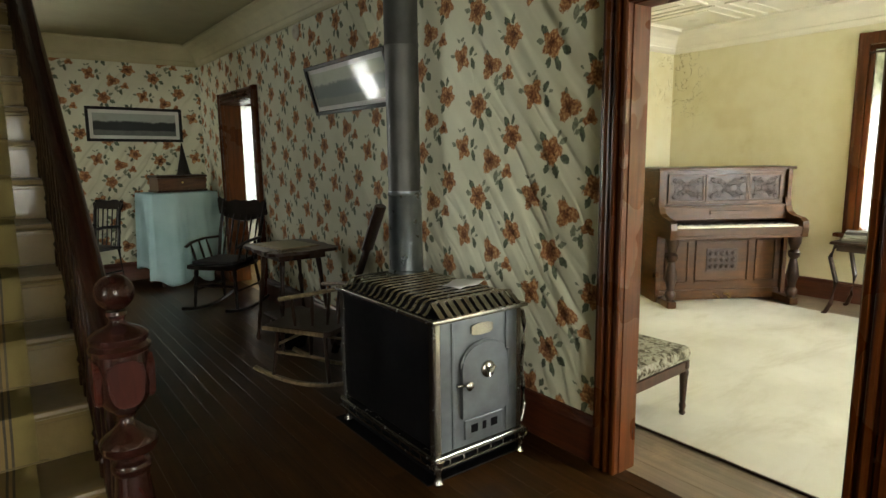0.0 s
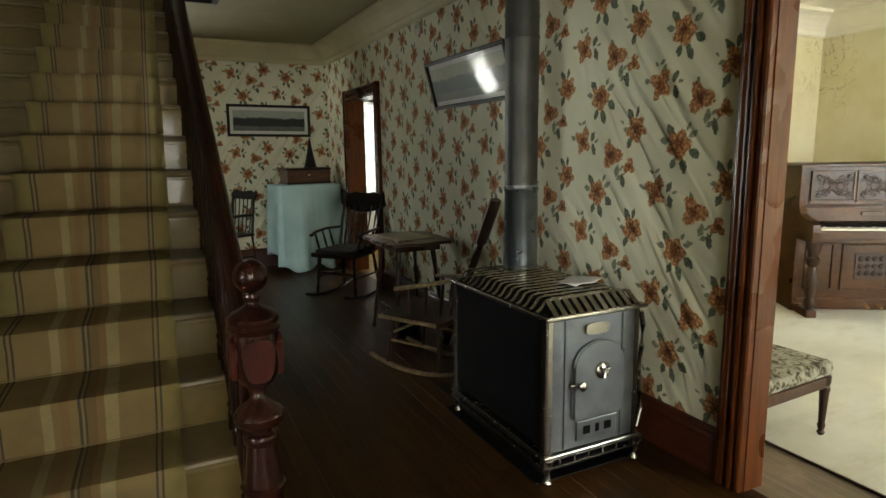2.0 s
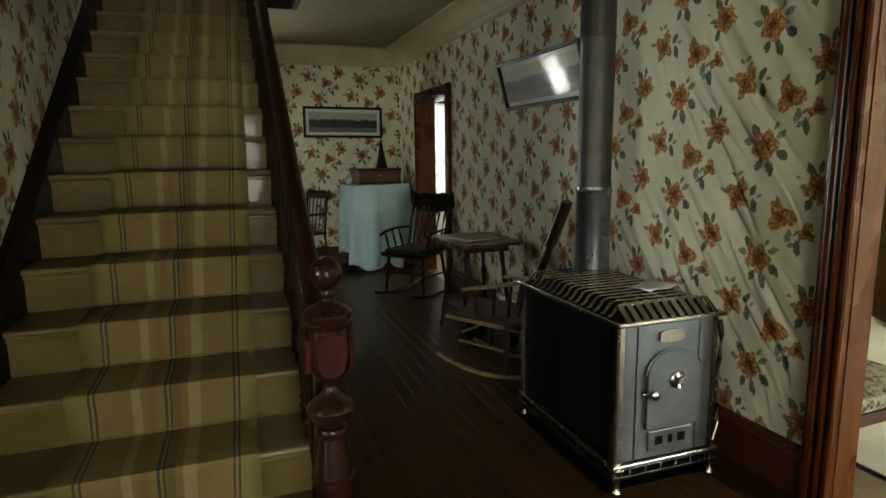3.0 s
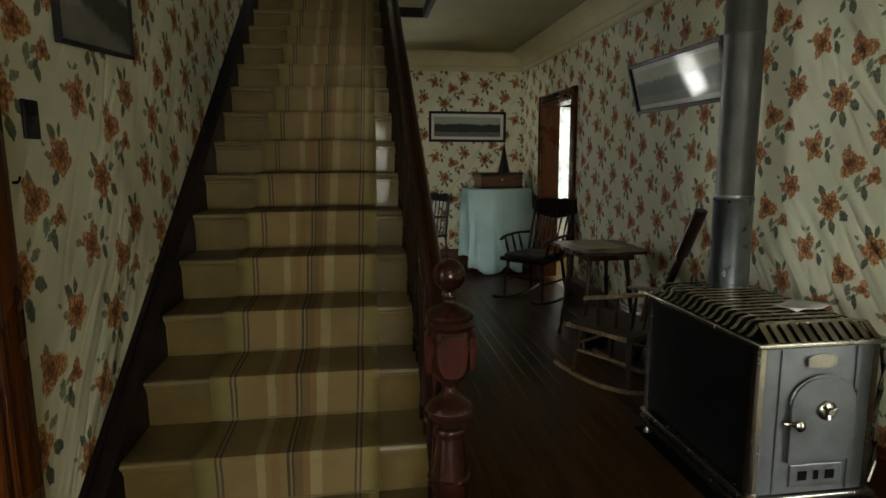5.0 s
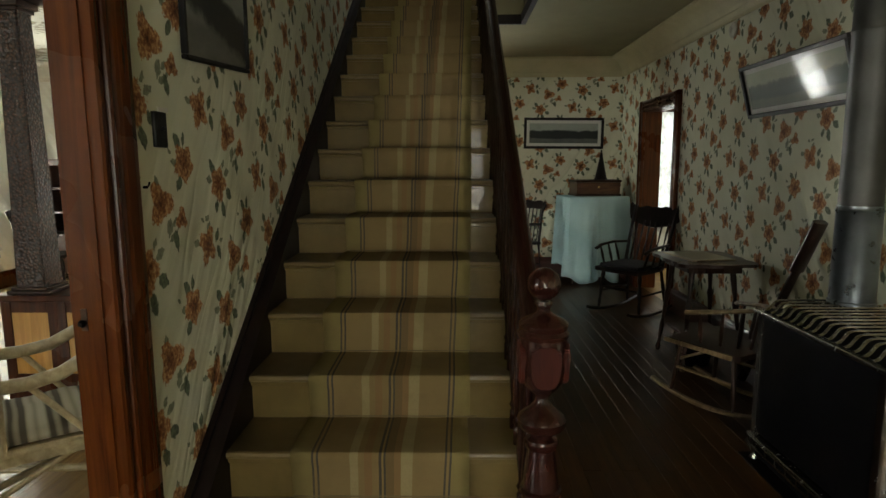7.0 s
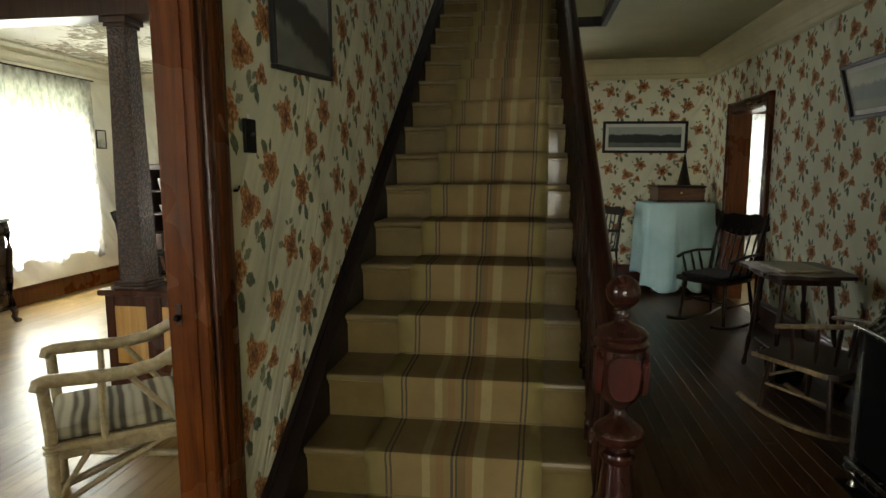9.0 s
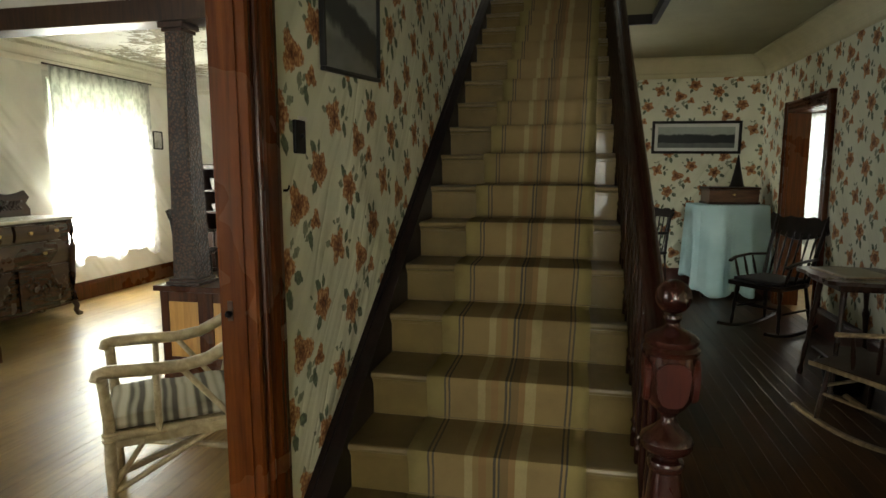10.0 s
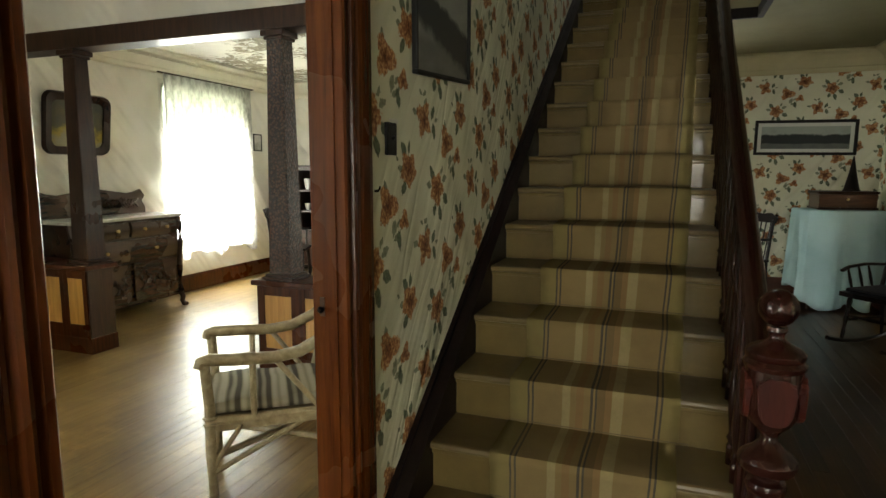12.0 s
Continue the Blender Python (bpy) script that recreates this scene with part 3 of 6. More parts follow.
cove("trim_cornice_dining_west", (XW, YF, z), (XW, YD, z), (1, 0, 0), CEIL_TIN, "white pressed cornice with small dentils")
cove("trim_cornice_dining_north", (XW, YD, z), (XLB, YD, z), (0, -1, 0), CEIL_TIN, "white pressed cornice")
bm = B()
for i in range(150):
    y = 3.3 + i * 0.027
    box(bm, XW + 0.10, XW + 0.135, y, y + 0.013, CEIL - 0.075, CEIL - 0.04)
tagged(setting("trim_dentils", bm, CEIL_TIN, "row of small white dentils", "trim"), kind="stuff")

# baseboards
BASEPROF = [(0, 0), (0.022, 0), (0.022, 0.165), (0.016, 0.18), (0.018, 0.19), (0.010, 0.205), (0, 0.21)]


def skirting(name, p, q, inward, material, label="dark red-brown varnished baseboard", k=1.0):
    p, q, i = Vector(p), Vector(q), Vector(inward)
    d = (q - p).normalized()
    m = Matrix((i, Vector((0, 0, 1)), d)).transposed().to_4x4()
    m.translation = p
    setting(name, prism(B(), [(x, y * k) for x, y in BASEPROF], (q - p).length, m), material, label, "baseboard")


skirting("baseboard_east", (XR, 1.55, 0), (XR, 5.46, 0), (-1, 0, 0), BASE)
skirting("baseboard_east_far", (XR, 6.57, 0), (XR, YB, 0), (-1, 0, 0), BASE)
skirting("baseboard_north", (0.3, YB, 0), (XR, YB, 0), (0, -1, 0), BASE)
skirting("baseboard_parlour_east", (XP, YF, 0), (XP, YP, 0), (-1, 0, 0), BASE, k=0.85)
skirting("baseboard_parlour_north", (XRB, YP, 0), (XP, YP, 0), (0, -1, 0), BASE, k=0.85)
skirting("baseboard_dining_west", (XW, YF, 0), (XW, YD, 0), (1, 0, 0), TRIM, k=0.9)
skirting("baseboard_dining_north", (XW, YD, 0), (XLB, YD, 0), (0, -1, 0), TRIM, k=0.9)
skirting("baseboard_kitchen_north", (XRB, YK, 0), (XP, YK, 0), (0, -1, 0), TRIM)


# door casings: moulded uprights, head and plain jambs
def casing(name, x, out, hole, width, label, back=0.0):
    """Trim of a doorway in a wall along y: face at x, standing out towards `out` (+1 or -1)."""
    y0, y1, _, top = hole
    d = thing(name, label, "doorway trim", kind="structure")
    w = width
    prof = [(0, 0), (0, 0.028), (0.006, 0.034), (0.02, 0.034), (0.026, 0.020), (0.032, 0.020), (0.038, 0.036), (0.046, 0.040), (0.055, 0.037), (0.061, 0.022), (0.069, 0.022),
            (0.078, 0.034), (0.092, 0.038), (w * 0.8, 0.040), (w - 0.008, 0.036), (w, 0.026), (w, 0)]
    for s, yy in ((1, y1), (-1, y0)):
        pts = [(x + out * h, yy + s * a) for a, h in prof]
        part("upright", prism(B(), pts, top + w, pose(0, 0, 0.0)), TRIM, d)
    bm = B()
    pts = [(x + out * h, top + a) for a, h in prof]
    prism(bm, pts, y1 - y0, Matrix(((1, 0, 0, 0), (0, 0, 1, y0), (0, 1, 0, 0), (0, 0, 0, 1))))
    part("head", bm, TRIM, d)
    t = 0.004
    xa, xb = min(x, back), max(x, back)
    if back:
        part("jamb", box(B(), xa, xb, y1 - t, y1 + 0.001, 0, top), TRIM, d)
        part("jamb", box(B(), xa, xb, y0 - 0.001, y0 + t, 0, top), TRIM, d)
        part("lintel", box(B(), xa, xb, y0 + t, y1 - t, top - t, top + 0.001), TRIM, d)
    return d


casing("door_casing_parlour", XR, -1, DOOR_R, 0.117, "dark red-brown moulded wooden trim of the parlour doorway", back=XRB + 0.004)
dl = casing("door_casing_dining", XL, 1, DOOR_L, 0.16, "red-brown moulded wooden trim of the dining room doorway", back=XLB - 0.012)
part("strike_plate", box(B(), XL - 0.055, XL - 0.040, 1.424, 1.4275, 0.945, 1.0), DARK, dl, "small black iron latch plate")
part("latch_knob", turned(B(), (XL - 0.048, 1.423, 0.965), (XL - 0.048, 1.407, 0.965), ((0, 0.008), (0.5, 0.010), (1, 0.006))), BLACK_IRON, dl, "black latch stub")
# trim of the unseen doorway that was added to pass light
casing("added_casing_back_hall", XL, 1, DOOR_B, 0.105, "dark red-brown wooden trim of the added, unseen back hall doorway", back=XLB - 0.012)
casing("door_casing_kitchen", XR, -1, DOOR_K, 0.105, "dark red-brown wooden trim of the kitchen doorway", back=2.205)


# windows: frame with sashes, glass, sill
def window_x(name, x, face, hole, sill_out, label, cased=True):
    """A sash window in a wall along y; the room lies on the side `face`."""
    y0, y1, z0, z1 = hole
    w = thing(name, label, "window", kind="structure")
    deep = 0.14
    xa, xb = (x - deep, x) if face > 0 else (x, x + deep)
    mid = (xa + xb) / 2
    for y in (y0, y1 - 0.04):
        part("frame_side", box(B(), xa, xb, y, y + 0.04, z0, z1), TRIM if cased else WHITE_PAINT, w)
    part("frame_head", box(B(), xa, xb, y0 + 0.04, y1 - 0.04, z1 - 0.04, z1), TRIM if cased else WHITE_PAINT, w)
    zm = (z0 + z1) / 2
    for k, (a, b) in enumerate(((z0, zm + 0.02), (zm - 0.02, z1 - 0.04))):
        xs = mid - face * 0.02 * (k * 2 - 1) * -1
        bm = B()
        box(bm, xs - 0.016, xs + 0.016, y0 + 0.04, y0 + 0.085, a, b)
        box(bm, xs - 0.016, xs + 0.016, y1 - 0.085, y1 - 0.04, a, b)
        box(bm, xs - 0.016, xs + 0.016, y0 + 0.085, y1 - 0.085, a, a + 0.05)
        box(bm, xs - 0.016, xs + 0.016, y0 + 0.085, y1 - 0.085, b - 0.045, b)
        sash = part("sash", bm, WHITE_PAINT, w)
        g = part("pane", box(B(), xs - 0.002, xs + 0.002, y0 + 0.085, y1 - 0.085, a + 0.05, b - 0.045), PANE, sash)
        g.visible_shadow = False
    part("sill", box(B(), min(x, x + face * sill_out), max(x, x + face * sill_out), y0 - 0.13, y1 + 0.13, z0 - 0.035, z0, 0.006), TRIM if cased else WHITE_PAINT, w)
    if cased:
        for s, yy in ((1, y1), (-1, y0)):
            prof = [(0, 0), (0, 0.02), (0.05, 0.024), (0.065, 0.03), (0.08, 0.03), (0.08, 0)]
            part("casing_side", prism(B(), [(x + face * h, yy + s * a) for a, h in prof], z1 + 0.1 - z0, pose(0, 0, z0)), TRIM, w)
        part("casing_head", box(B(), min(x, x + face * 0.026), max(x, x + face * 0.026), y0, y1, z1, z1 + 0.1, 0.004), TRIM, w)
        part("apron", box(B(), min(x, x + face * 0.02), max(x, x + face * 0.02), y0 - 0.09, y1 + 0.09, z0 - 0.12, z0 - 0.035, 0.003), TRIM, w)
    return w


window_x("window_dining", XW, 1, WIN_D, 0.03, "tall white-painted sash window added out of view for light behind a lace curtain", cased=False)
window_x("added_window_dining_front", XW, 1, WIN_D2, 0.03, "tall white-painted sash window added out of view for light", cased=False)
window_x("window_parlour", XP, -1, WIN_P, 0.09, "tall sash window with red-brown wooden casing")
window_x("added_window_kitchen_east", XP, -1, WIN_KE, 0.05, "kitchen sash window with red-brown wooden casing, added out of view for light")


def window_y(name, y, face, hole, label, deep=0.12):
    x0, x1, z0, z1 = hole
    w = thing(name, label, "window", kind="structure")
    ya, yb = (y - deep, y) if face > 0 else (y, y + deep)
    mid = (ya + yb) / 2
    for x in (x0, x1 - 0.04):
        part("frame_side", box(B(), x, x + 0.04, ya, yb, z0, z1), TRIM, w)
    part("frame_head", box(B(), x0 + 0.04, x1 - 0.04, ya, yb, z1 - 0.04, z1), TRIM, w)
    part("frame_sill", box(B(), x0 + 0.04, x1 - 0.04, ya, yb, z0, z0 + 0.04), TRIM, w)
    part("meeting_rail", box(B(), x0 + 0.04, x1 - 0.04, mid - 0.015, mid + 0.015, (z0 + z1) / 2 - 0.02, (z0 + z1) / 2 + 0.02), TRIM, w)
    g = part("pane", box(B(), x0 + 0.04, x1 - 0.04, mid - 0.002, mid + 0.002, z0 + 0.04, (z0 + z1) / 2 - 0.02), PANE, w)
    h = part("pane", box(B(), x0 + 0.04, x1 - 0.04, mid - 0.002, mid + 0.002, (z0 + z1) / 2 + 0.02, z1 - 0.04), PANE, w)
    g.visible_shadow = h.visible_shadow = False
    s = -1 if face < 0 else 1
    for xa in (x0 - 0.1, x1):
        part("casing_side", box(B(), xa, xa + 0.1, min(y, y + s * 0.024), max(y, y + s * 0.024), z0 - 0.1, z1 + 0.1, 0.004), TRIM, w)
    part("casing_head", box(B(), x0, x1, min(y, y + s * 0.024), max(y, y + s * 0.024), z1, z1 + 0.1, 0.004), TRIM, w)
    return w


window_y("window_kitchen", YK, -1, WIN_K, "kitchen sash window with brown wooden casing")
window_y("added_window_parlour_front", YF, 1, WIN_P2, "parlour sash window with red-brown casing, added out of view for light")
window_y("window_back_hall", YB, -1, WIN_B, "plain sash window behind the stairs", deep=0.1)
window_y("window_front_door", YF, 1, (-0.55, 1.05, 0.3, 2.1), "glazed front entrance doors")


# curtains: hanging cloth in folds
def curtain(name, label, across, p, width, z0, z1, folds, depth, material, uneven=0.05, seed=1):
    rnd = random.Random(seed)
    n = folds * 8
    ph = [rnd.uniform(0, 6.28) for _ in range(4)]
    bm = B()
    rows = []
    for j in range(13):
        v = j / 12
        row = []
        for i in range(n + 1):
            s = i / n
            d = depth * (0.55 + 0.45 * v) * math.sin(s * folds * 2 * math.pi + ph[0] + 0.9 * math.sin(s * 9 + ph[1])) + 0.4 * depth * math.sin(s * 21 + ph[2] + v * 2)
            zz = z1 + (z0 + uneven * math.sin(s * 14 + ph[3]) + uneven * 0.6 * math.sin(s * 31) - z1) * v
            row.append(bm.verts.new((p[0] + d, p[1] + s * width, zz) if across == 'y' else (p[0] + s * width, p[1] + d, zz)))
        rows.append(row)
    for a, b in zip(rows, rows[1:]):
        for i in range(n):
            bm.faces.new((a[i], a[i + 1], b[i + 1], b[i]))
    t = thing(name, label, "curtain")
    c = part("cloth", bm, material, t, smooth=True)
    sol = c.modifiers.new("thick", 'SOLIDIFY')
    sol.thickness = 0.0015
    bm = B()
    a = (p[0], p[1] - 0.05, z1 + 0.008)
    b = (p[0], p[1] + width + 0.05, z1 + 0.008) if across == 'y' else (p[0] + width + 0.05, p[1], z1 + 0.008)
    if across != 'y':
        a = (p[0] - 0.05, p[1], z1 + 0.008)
    part("rod", rod(bm, a, b, 0.009), DARK, t, "thin dark curtain rod")
    return t


curtain("lace_curtain", "white patterned lace curtain hanging in front of a bright window", 'y', (XW + 0.07, 4.97), 1.42, 0.42, 2.36, 13, 0.022, LACE, seed=3)
curtain("parlour_curtain", "thin white curtain gathered at the window's edge", 'y', (XP - 0.07, 0.94), 0.98, 0.66, 2.12, 9, 0.02, SHEER, seed=5)
curtain("kitchen_curtain", "white kitchen curtain lit from behind", 'x', (2.36, YK - 0.07), 0.8, 0.55, 1.98, 7, 0.02, SHEER, seed=7)
bl = thing("roller_blind", "half-drawn pale green roller blind in the parlour window", "blind")
part("blind_cloth", box(B(), XP + 0.02, XP + 0.023, 0.97, 1.95, 1.72, 2.13), sheer("blind_cloth", (0.55, 0.58, 0.35), 0.05), bl)
part("roller", rod(B(), (XP + 0.02, 0.97, 2.14), (XP + 0.02, 1.95, 2.14), 0.015), WHITE_PAINT, bl)

bl = thing("dining_blind", "half-drawn pale grey-green blind behind the lace curtain", "blind")
part("blind_cloth", box(B(), XW - 0.03, XW - 0.027, 5.03, 6.33, 1.78, 2.26), sheer("dining_blind_cloth", (0.42, 0.44, 0.37), 0.03), bl)
part("roller", rod(B(), (XW - 0.03, 5.03, 2.265), (XW - 0.03, 6.33, 2.265), 0.015), WHITE_PAINT, bl)


# ---- the staircase ----
NSTEP, XT0, XT1 = 16, -0.797, 0.235


def nose(k):
    return Y0 + GO * k, RISE * k


stair = thing("staircase", "steep straight wooden staircase with tan painted steps", "staircase", kind="structure")
for k in range(1, NSTEP + 1):
    y, zt = nose(k)
    prof = [(y + 0.012, zt - 0.028), (y + 0.003, zt - 0.024), (y, zt - 0.014), (y + 0.003, zt - 0.004), (y + 0.012, zt), (y + GO + 0.03, zt), (y + GO + 0.03, zt - 0.028)]
    part("tread", prism(B(), prof, XT1 + 0.03 - XT0, Matrix(((0, 0, 1, XT0), (1, 0, 0, 0), (0, 1, 0, 0), (0, 0, 0, 1)))), STEP, stair)
    bm = B()
    box(bm, XT0, XT1, y + 0.03, y + 0.05, zt - RISE, zt - 0.028)
    box(bm, XT0, XT1, y + 0.014, y + 0.03, zt - 0.046, zt - 0.028, 0.004)
    part("riser", bm, RISER, stair)
y1, z1 = nose(NSTEP + 1)
part("landing", box(B(), XT0, XT1, y1, YB, z1 - 0.05, z1), STEP, stair)
part("riser", box(B(), XT0, XT1, y1 + 0.02, y1 + 0.04, z1 - RISE, z1 - 0.05), STEP, stair)


def slope(y, off=0.0):
    return (y - Y0) / GO * RISE + off


across = lambda x: Matrix(((0, 0, 1, x), (1, 0, 0, 0), (0, 1, 0, 0), (0, 0, 0, 1)))
ya, yb = 1.58, nose(NSTEP)[0] + 0.2
sk = [(ya, 0), (ya, slope(ya, 0.03)), (yb, slope(yb, 0.03)), (yb, slope(yb, -0.4)), (ya + 0.75, 0)]
bm = prism(B(), sk, 0.07, across(XL + 0.001))
part("wall_string", bm, SKIRT, stair, "near-black stained string board against the wall")
part("string_cap", prism(B(), [(ya - 0.005, slope(ya, 0.03)), (yb, slope(yb, 0.03)), (yb, slope(yb, 0.05)), (ya - 0.005, slope(ya, 0.05))], 0.022, across(XL + 0.0)), SKIRT, stair)
# open side: cut string, panelling under it
cut = [(Y0 + GO + 0.04, 0.0)]
for k in range(1, NSTEP + 1):
    y, zt = nose(k)
    cut += [(y + 0.04, zt - 0.03), (y + GO + 0.04, zt - 0.03)]
cut += [(nose(NSTEP)[0] + GO + 0.04, slope(nose(NSTEP)[0], -0.25)), (Y0 + GO + 0.5, 0.0)]
part("outer_string", prism(B(), cut, 0.025, across(XT1 + 0.001)), DARK, stair, "dark wooden cut string")
bm = B()
yy0, yy1 = Y0 + GO + 0.35, nose(NSTEP)[0]
prism(bm, [(yy0, 0), (yy1, 0), (yy1, slope(yy1, -0.25)), (yy0, slope(yy0, -0.2))], 0.012, across(XT1 - 0.02))
part("spandrel", bm, DARK, stair, "dark panelling below the stairs")
part("spandrel_end", box(B(), XT0, XT1, yy1, yy1 + 0.012, 0, slope(yy1, -0.3)), DARK, stair)

# the striped runner with its rods
bm = B()
th = 0.007
left_edge = lambda k: -0.578 + 0.005 * k
right_edge = lambda k: 0.035 + 0.0085 * k
line = []
for k in range(1, NSTEP + 1):
    y, zt = nose(k)
    line += [(y + 0.012, zt - RISE + 0.012), (y + 0.004, zt - 0.06), (y - 0.006, zt - 0.032), (y - 0.009, zt - 0.012), (y - 0.003, zt + 0.004), (y + 0.03, zt + th), (y + GO * 0.55, zt + th), (y + GO + 0.012, zt + th)]
rnd = random.Random(4)
nx = 12
rows = []
for i, (y, zz) in enumerate(line):
    k = i // 8
    sh = rnd.uniform(-0.003, 0.003) if i % 8 == 0 else sh
    amp = 0.004 if i % 8 in (1, 6) else 0.0015
    x0, x1 = left_edge(k + 1), right_edge(k + 1)
    rows.append([bm.verts.new((x0 + (x1 - x0) * j / nx + sh, y + amp * 0.6 * math.sin(j * 1.7 + k * 2.1), zz + (amp * abs(math.sin(j * 0.9 + k)) if i % 8 > 4 else 0))) for j in range(nx + 1)])
for a, b in zip(rows, rows[1:]):
    for j in range(nx):
        bm.faces.new((a[j], a[j + 1], b[j + 1], b[j]))
run = thing("stair_runner", "worn tan and brown striped stair carpet runner with dark blue pinstripes", "carpet")
ob = part("cloth", bm, RUNNER, run, smooth=True)
so = ob.modifiers.new("thick", 'SOLIDIFY')
so.thickness, so.offset = 0.006, -1.0
for k in range(2, NSTEP + 1):
    y, zt = nose(k)
    part("stair_rod", rod(B(), (left_edge(k), y + 0.012, zt - RISE + 0.014), (right_edge(k) + 0.03, y + 0.012, zt - RISE + 0.014), 0.0025, seg=6), ROD, run, "thin dull brass stair rod")

# balustrade: newel, handrail, turned balusters
NX, NY = 0.252, 1.66
bal = thing("balustrade", "polished dark mahogany stair rail with a carved newel post", "stair railing")
bm = B()
box(bm, NX - 0.062, NX + 0.062, NY - 0.062, NY + 0.062, 0, 0.28, 0.006)
part("newel_foot", bm, NEWEL, bal)
Z = lambda *p: [(zz, r) for zz, r in p]
bm = B()
turned(bm, (NX, NY, 0), (NX, NY, 1), Z((0.27, 0.052), (0.29, 0.062), (0.31, 0.06), (0.32, 0.05), (0.36, 0.055), (0.385, 0.056), (0.39, 0.062), (0.40, 0.062), (0.406, 0.054), (0.47, 0.047), (0.525, 0.041),
       (0.53, 0.046), (0.545, 0.05), (0.556, 0.046), (0.562, 0.032), (0.572, 0.034), (0.580, 0.050), (0.590, 0.063), (0.602, 0.070), (0.612, 0.069), (0.616, 0.071), (0.624, 0.068), (0.634, 0.058), (0.645, 0.042), (0.66, 0.028), (0.672, 0.02), (0.684, 0.02), (0.69, 0.026), (0.70, 0.028), (0.708, 0.024)), 28)
part("newel_shaft", bm, NEWEL, bal, smooth=True)
bm = B()
turned(bm, (NX, NY, 0), (NX, NY, 1), Z((0.69, 0.02), (0.70, 0.034), (0.712, 0.046), (0.735, 0.060), (0.77, 0.066), (0.83, 0.067), (0.858, 0.066), (0.864, 0.072), (0.874, 0.074), (0.880, 0.069),
       (0.885, 0.066), (0.892, 0.070), (0.902, 0.070), (0.914, 0.058), (0.924, 0.036), (0.932, 0.022), (0.940, 0.018), (0.948, 0.019), (0.956, 0.025), (0.966, 0.023)), 32)
part("newel_head", bm, NEWEL, bal, smooth=True)
shield = [(-0.039, 0.03), (-0.045, 0.05), (-0.034, 0.058), (-0.02, 0.06), (-0.008, 0.07), (0.008, 0.07), (0.02, 0.06), (0.034, 0.058), (0.045, 0.05), (0.039, 0.03), (0.041, -0.01), (0.034, -0.04), (0.018, -0.056), (-0.018, -0.056), (-0.034, -0.04), (-0.041, -0.01)]
for i in range(4):
    bm = prism(B(), shield, 0.020, pose(NX, NY, 0.782, 0, 0, 90 * i) @ pose(0, -0.0505, 0, 90, 0, 0))
    bmesh.ops.bevel(bm, geom=[e for e in bm.edges], offset=0.005, segments=2, affect='EDGES')
    part("shield_plaque", bm, PLAQUE, bal, "carved red mahogany shield")
bm = B()
R = 0.047
turned(bm, (NX, NY, 1.014 - R), (NX, NY, 1.014 + R), [(0.5 - 0.5 * math.cos(math.pi * i / 16), max(0.002, R * math.sin(math.pi * i / 16))) for i in range(17)], 28)
part("newel_ball", bm, NEWEL, bal, "glossy dark ball finial", smooth=True)
# handrail, drawn along the slope
ang = math.atan2(RISE, GO)
rl = nose(NSTEP)[0] - NY
prof = [(-0.03, 0), (-0.036, 0.012), (-0.03, 0.022), (-0.034, 0.034), (-0.026, 0.05), (-0.01, 0.058), (0.01, 0.058), (0.026, 0.05), (0.034, 0.034), (0.03, 0.022), (0.036, 0.012), (0.03, 0)]
RB = 0.50
mm = Matrix.Translation((NX, NY + 0.03, slope(NY, RB + 0.02))) @ Matrix.Rotation(ang, 4, 'X') @ Matrix(((1, 0, 0, 0), (0, 0, 1, 0), (0, 1, 0, 0), (0, 0, 0, 1)))
part("handrail", prism(B(), prof, rl / math.cos(ang) + 0.1, mm), NEWEL, bal, smooth=True)
bp = [(0, 0.017), (0.10, 0.017), (0.115, 0.011), (0.14, 0.019), (0.165, 0.011), (0.2, 0.013), (0.32, 0.020), (0.5, 0.014), (0.66, 0.011), (0.69, 0.017), (0.72, 0.011), (0.76, 0.014), (0.88, 0.012), (1, 0.012)]
first = None
for k in range(1, NSTEP):
    for f in (0.28, 0.78):
        y, zt = nose(k)
        yb = y + GO * f
        if first is None:
            first = turned(B(), (0, 0, 0), (0, 0, 1), bp, 10)
            me = bpy.data.meshes.new("baluster")
            first.to_mesh(me), first.free()
            me.materials.append(NEWEL)
            me.shade_smooth()
            first = me
        o = new("baluster", first)
        o.parent = bal
        o.matrix_world = Matrix.Translation((NX - 0.028, yb, zt)) @ Matrix.Diagonal((1, 1, slope(yb, RB + 0.035) - zt, 1))

# ---- the stove and its pipe ----
SX0, SX1, SY0, SY1 = 1.365, 1.845, 1.825, 2.64
st = thing("heating_stove", "grey iron box heating stove with black sides and nickel trim", "stove")
part("body", box(B(), SX0 + 0.02, SX1 - 0.02, SY0 + 0.02, SY1 - 0.02, 0.13, 0.685), BLACK_IRON, st, "black enamelled stove body")
part("side_panel", box(B(), SX0 + 0.008, SX0 + 0.02, SY0 + 0.035, SY1 - 0.03, 0.14, 0.675, 0.003), BLACK_IRON, st)
part("side_panel", box(B(), SX1 - 0.02, SX1 - 0.008, SY0 + 0.035, SY1 - 0.03, 0.14, 0.675, 0.003), BLACK_IRON, st)
bm = B()
box(bm, SX0 + 0.03, SX1 - 0.03, SY0 + 0.002, SY0 + 0.02, 0.125, 0.68, 0.003)
part("front_plate", bm, IRON, st, "grey cast-iron front")
part("front_bead", box(B(), SX0 + 0.085, SX0 + 0.10, SY0 - 0.004, SY0 + 0.0015, 0.13, 0.675, 0.002), IRON, st)
part("front_bead", box(B(), SX1 - 0.10, SX1 - 0.085, SY0 - 0.004, SY0 + 0.0015, 0.13, 0.675, 0.002), IRON, st)
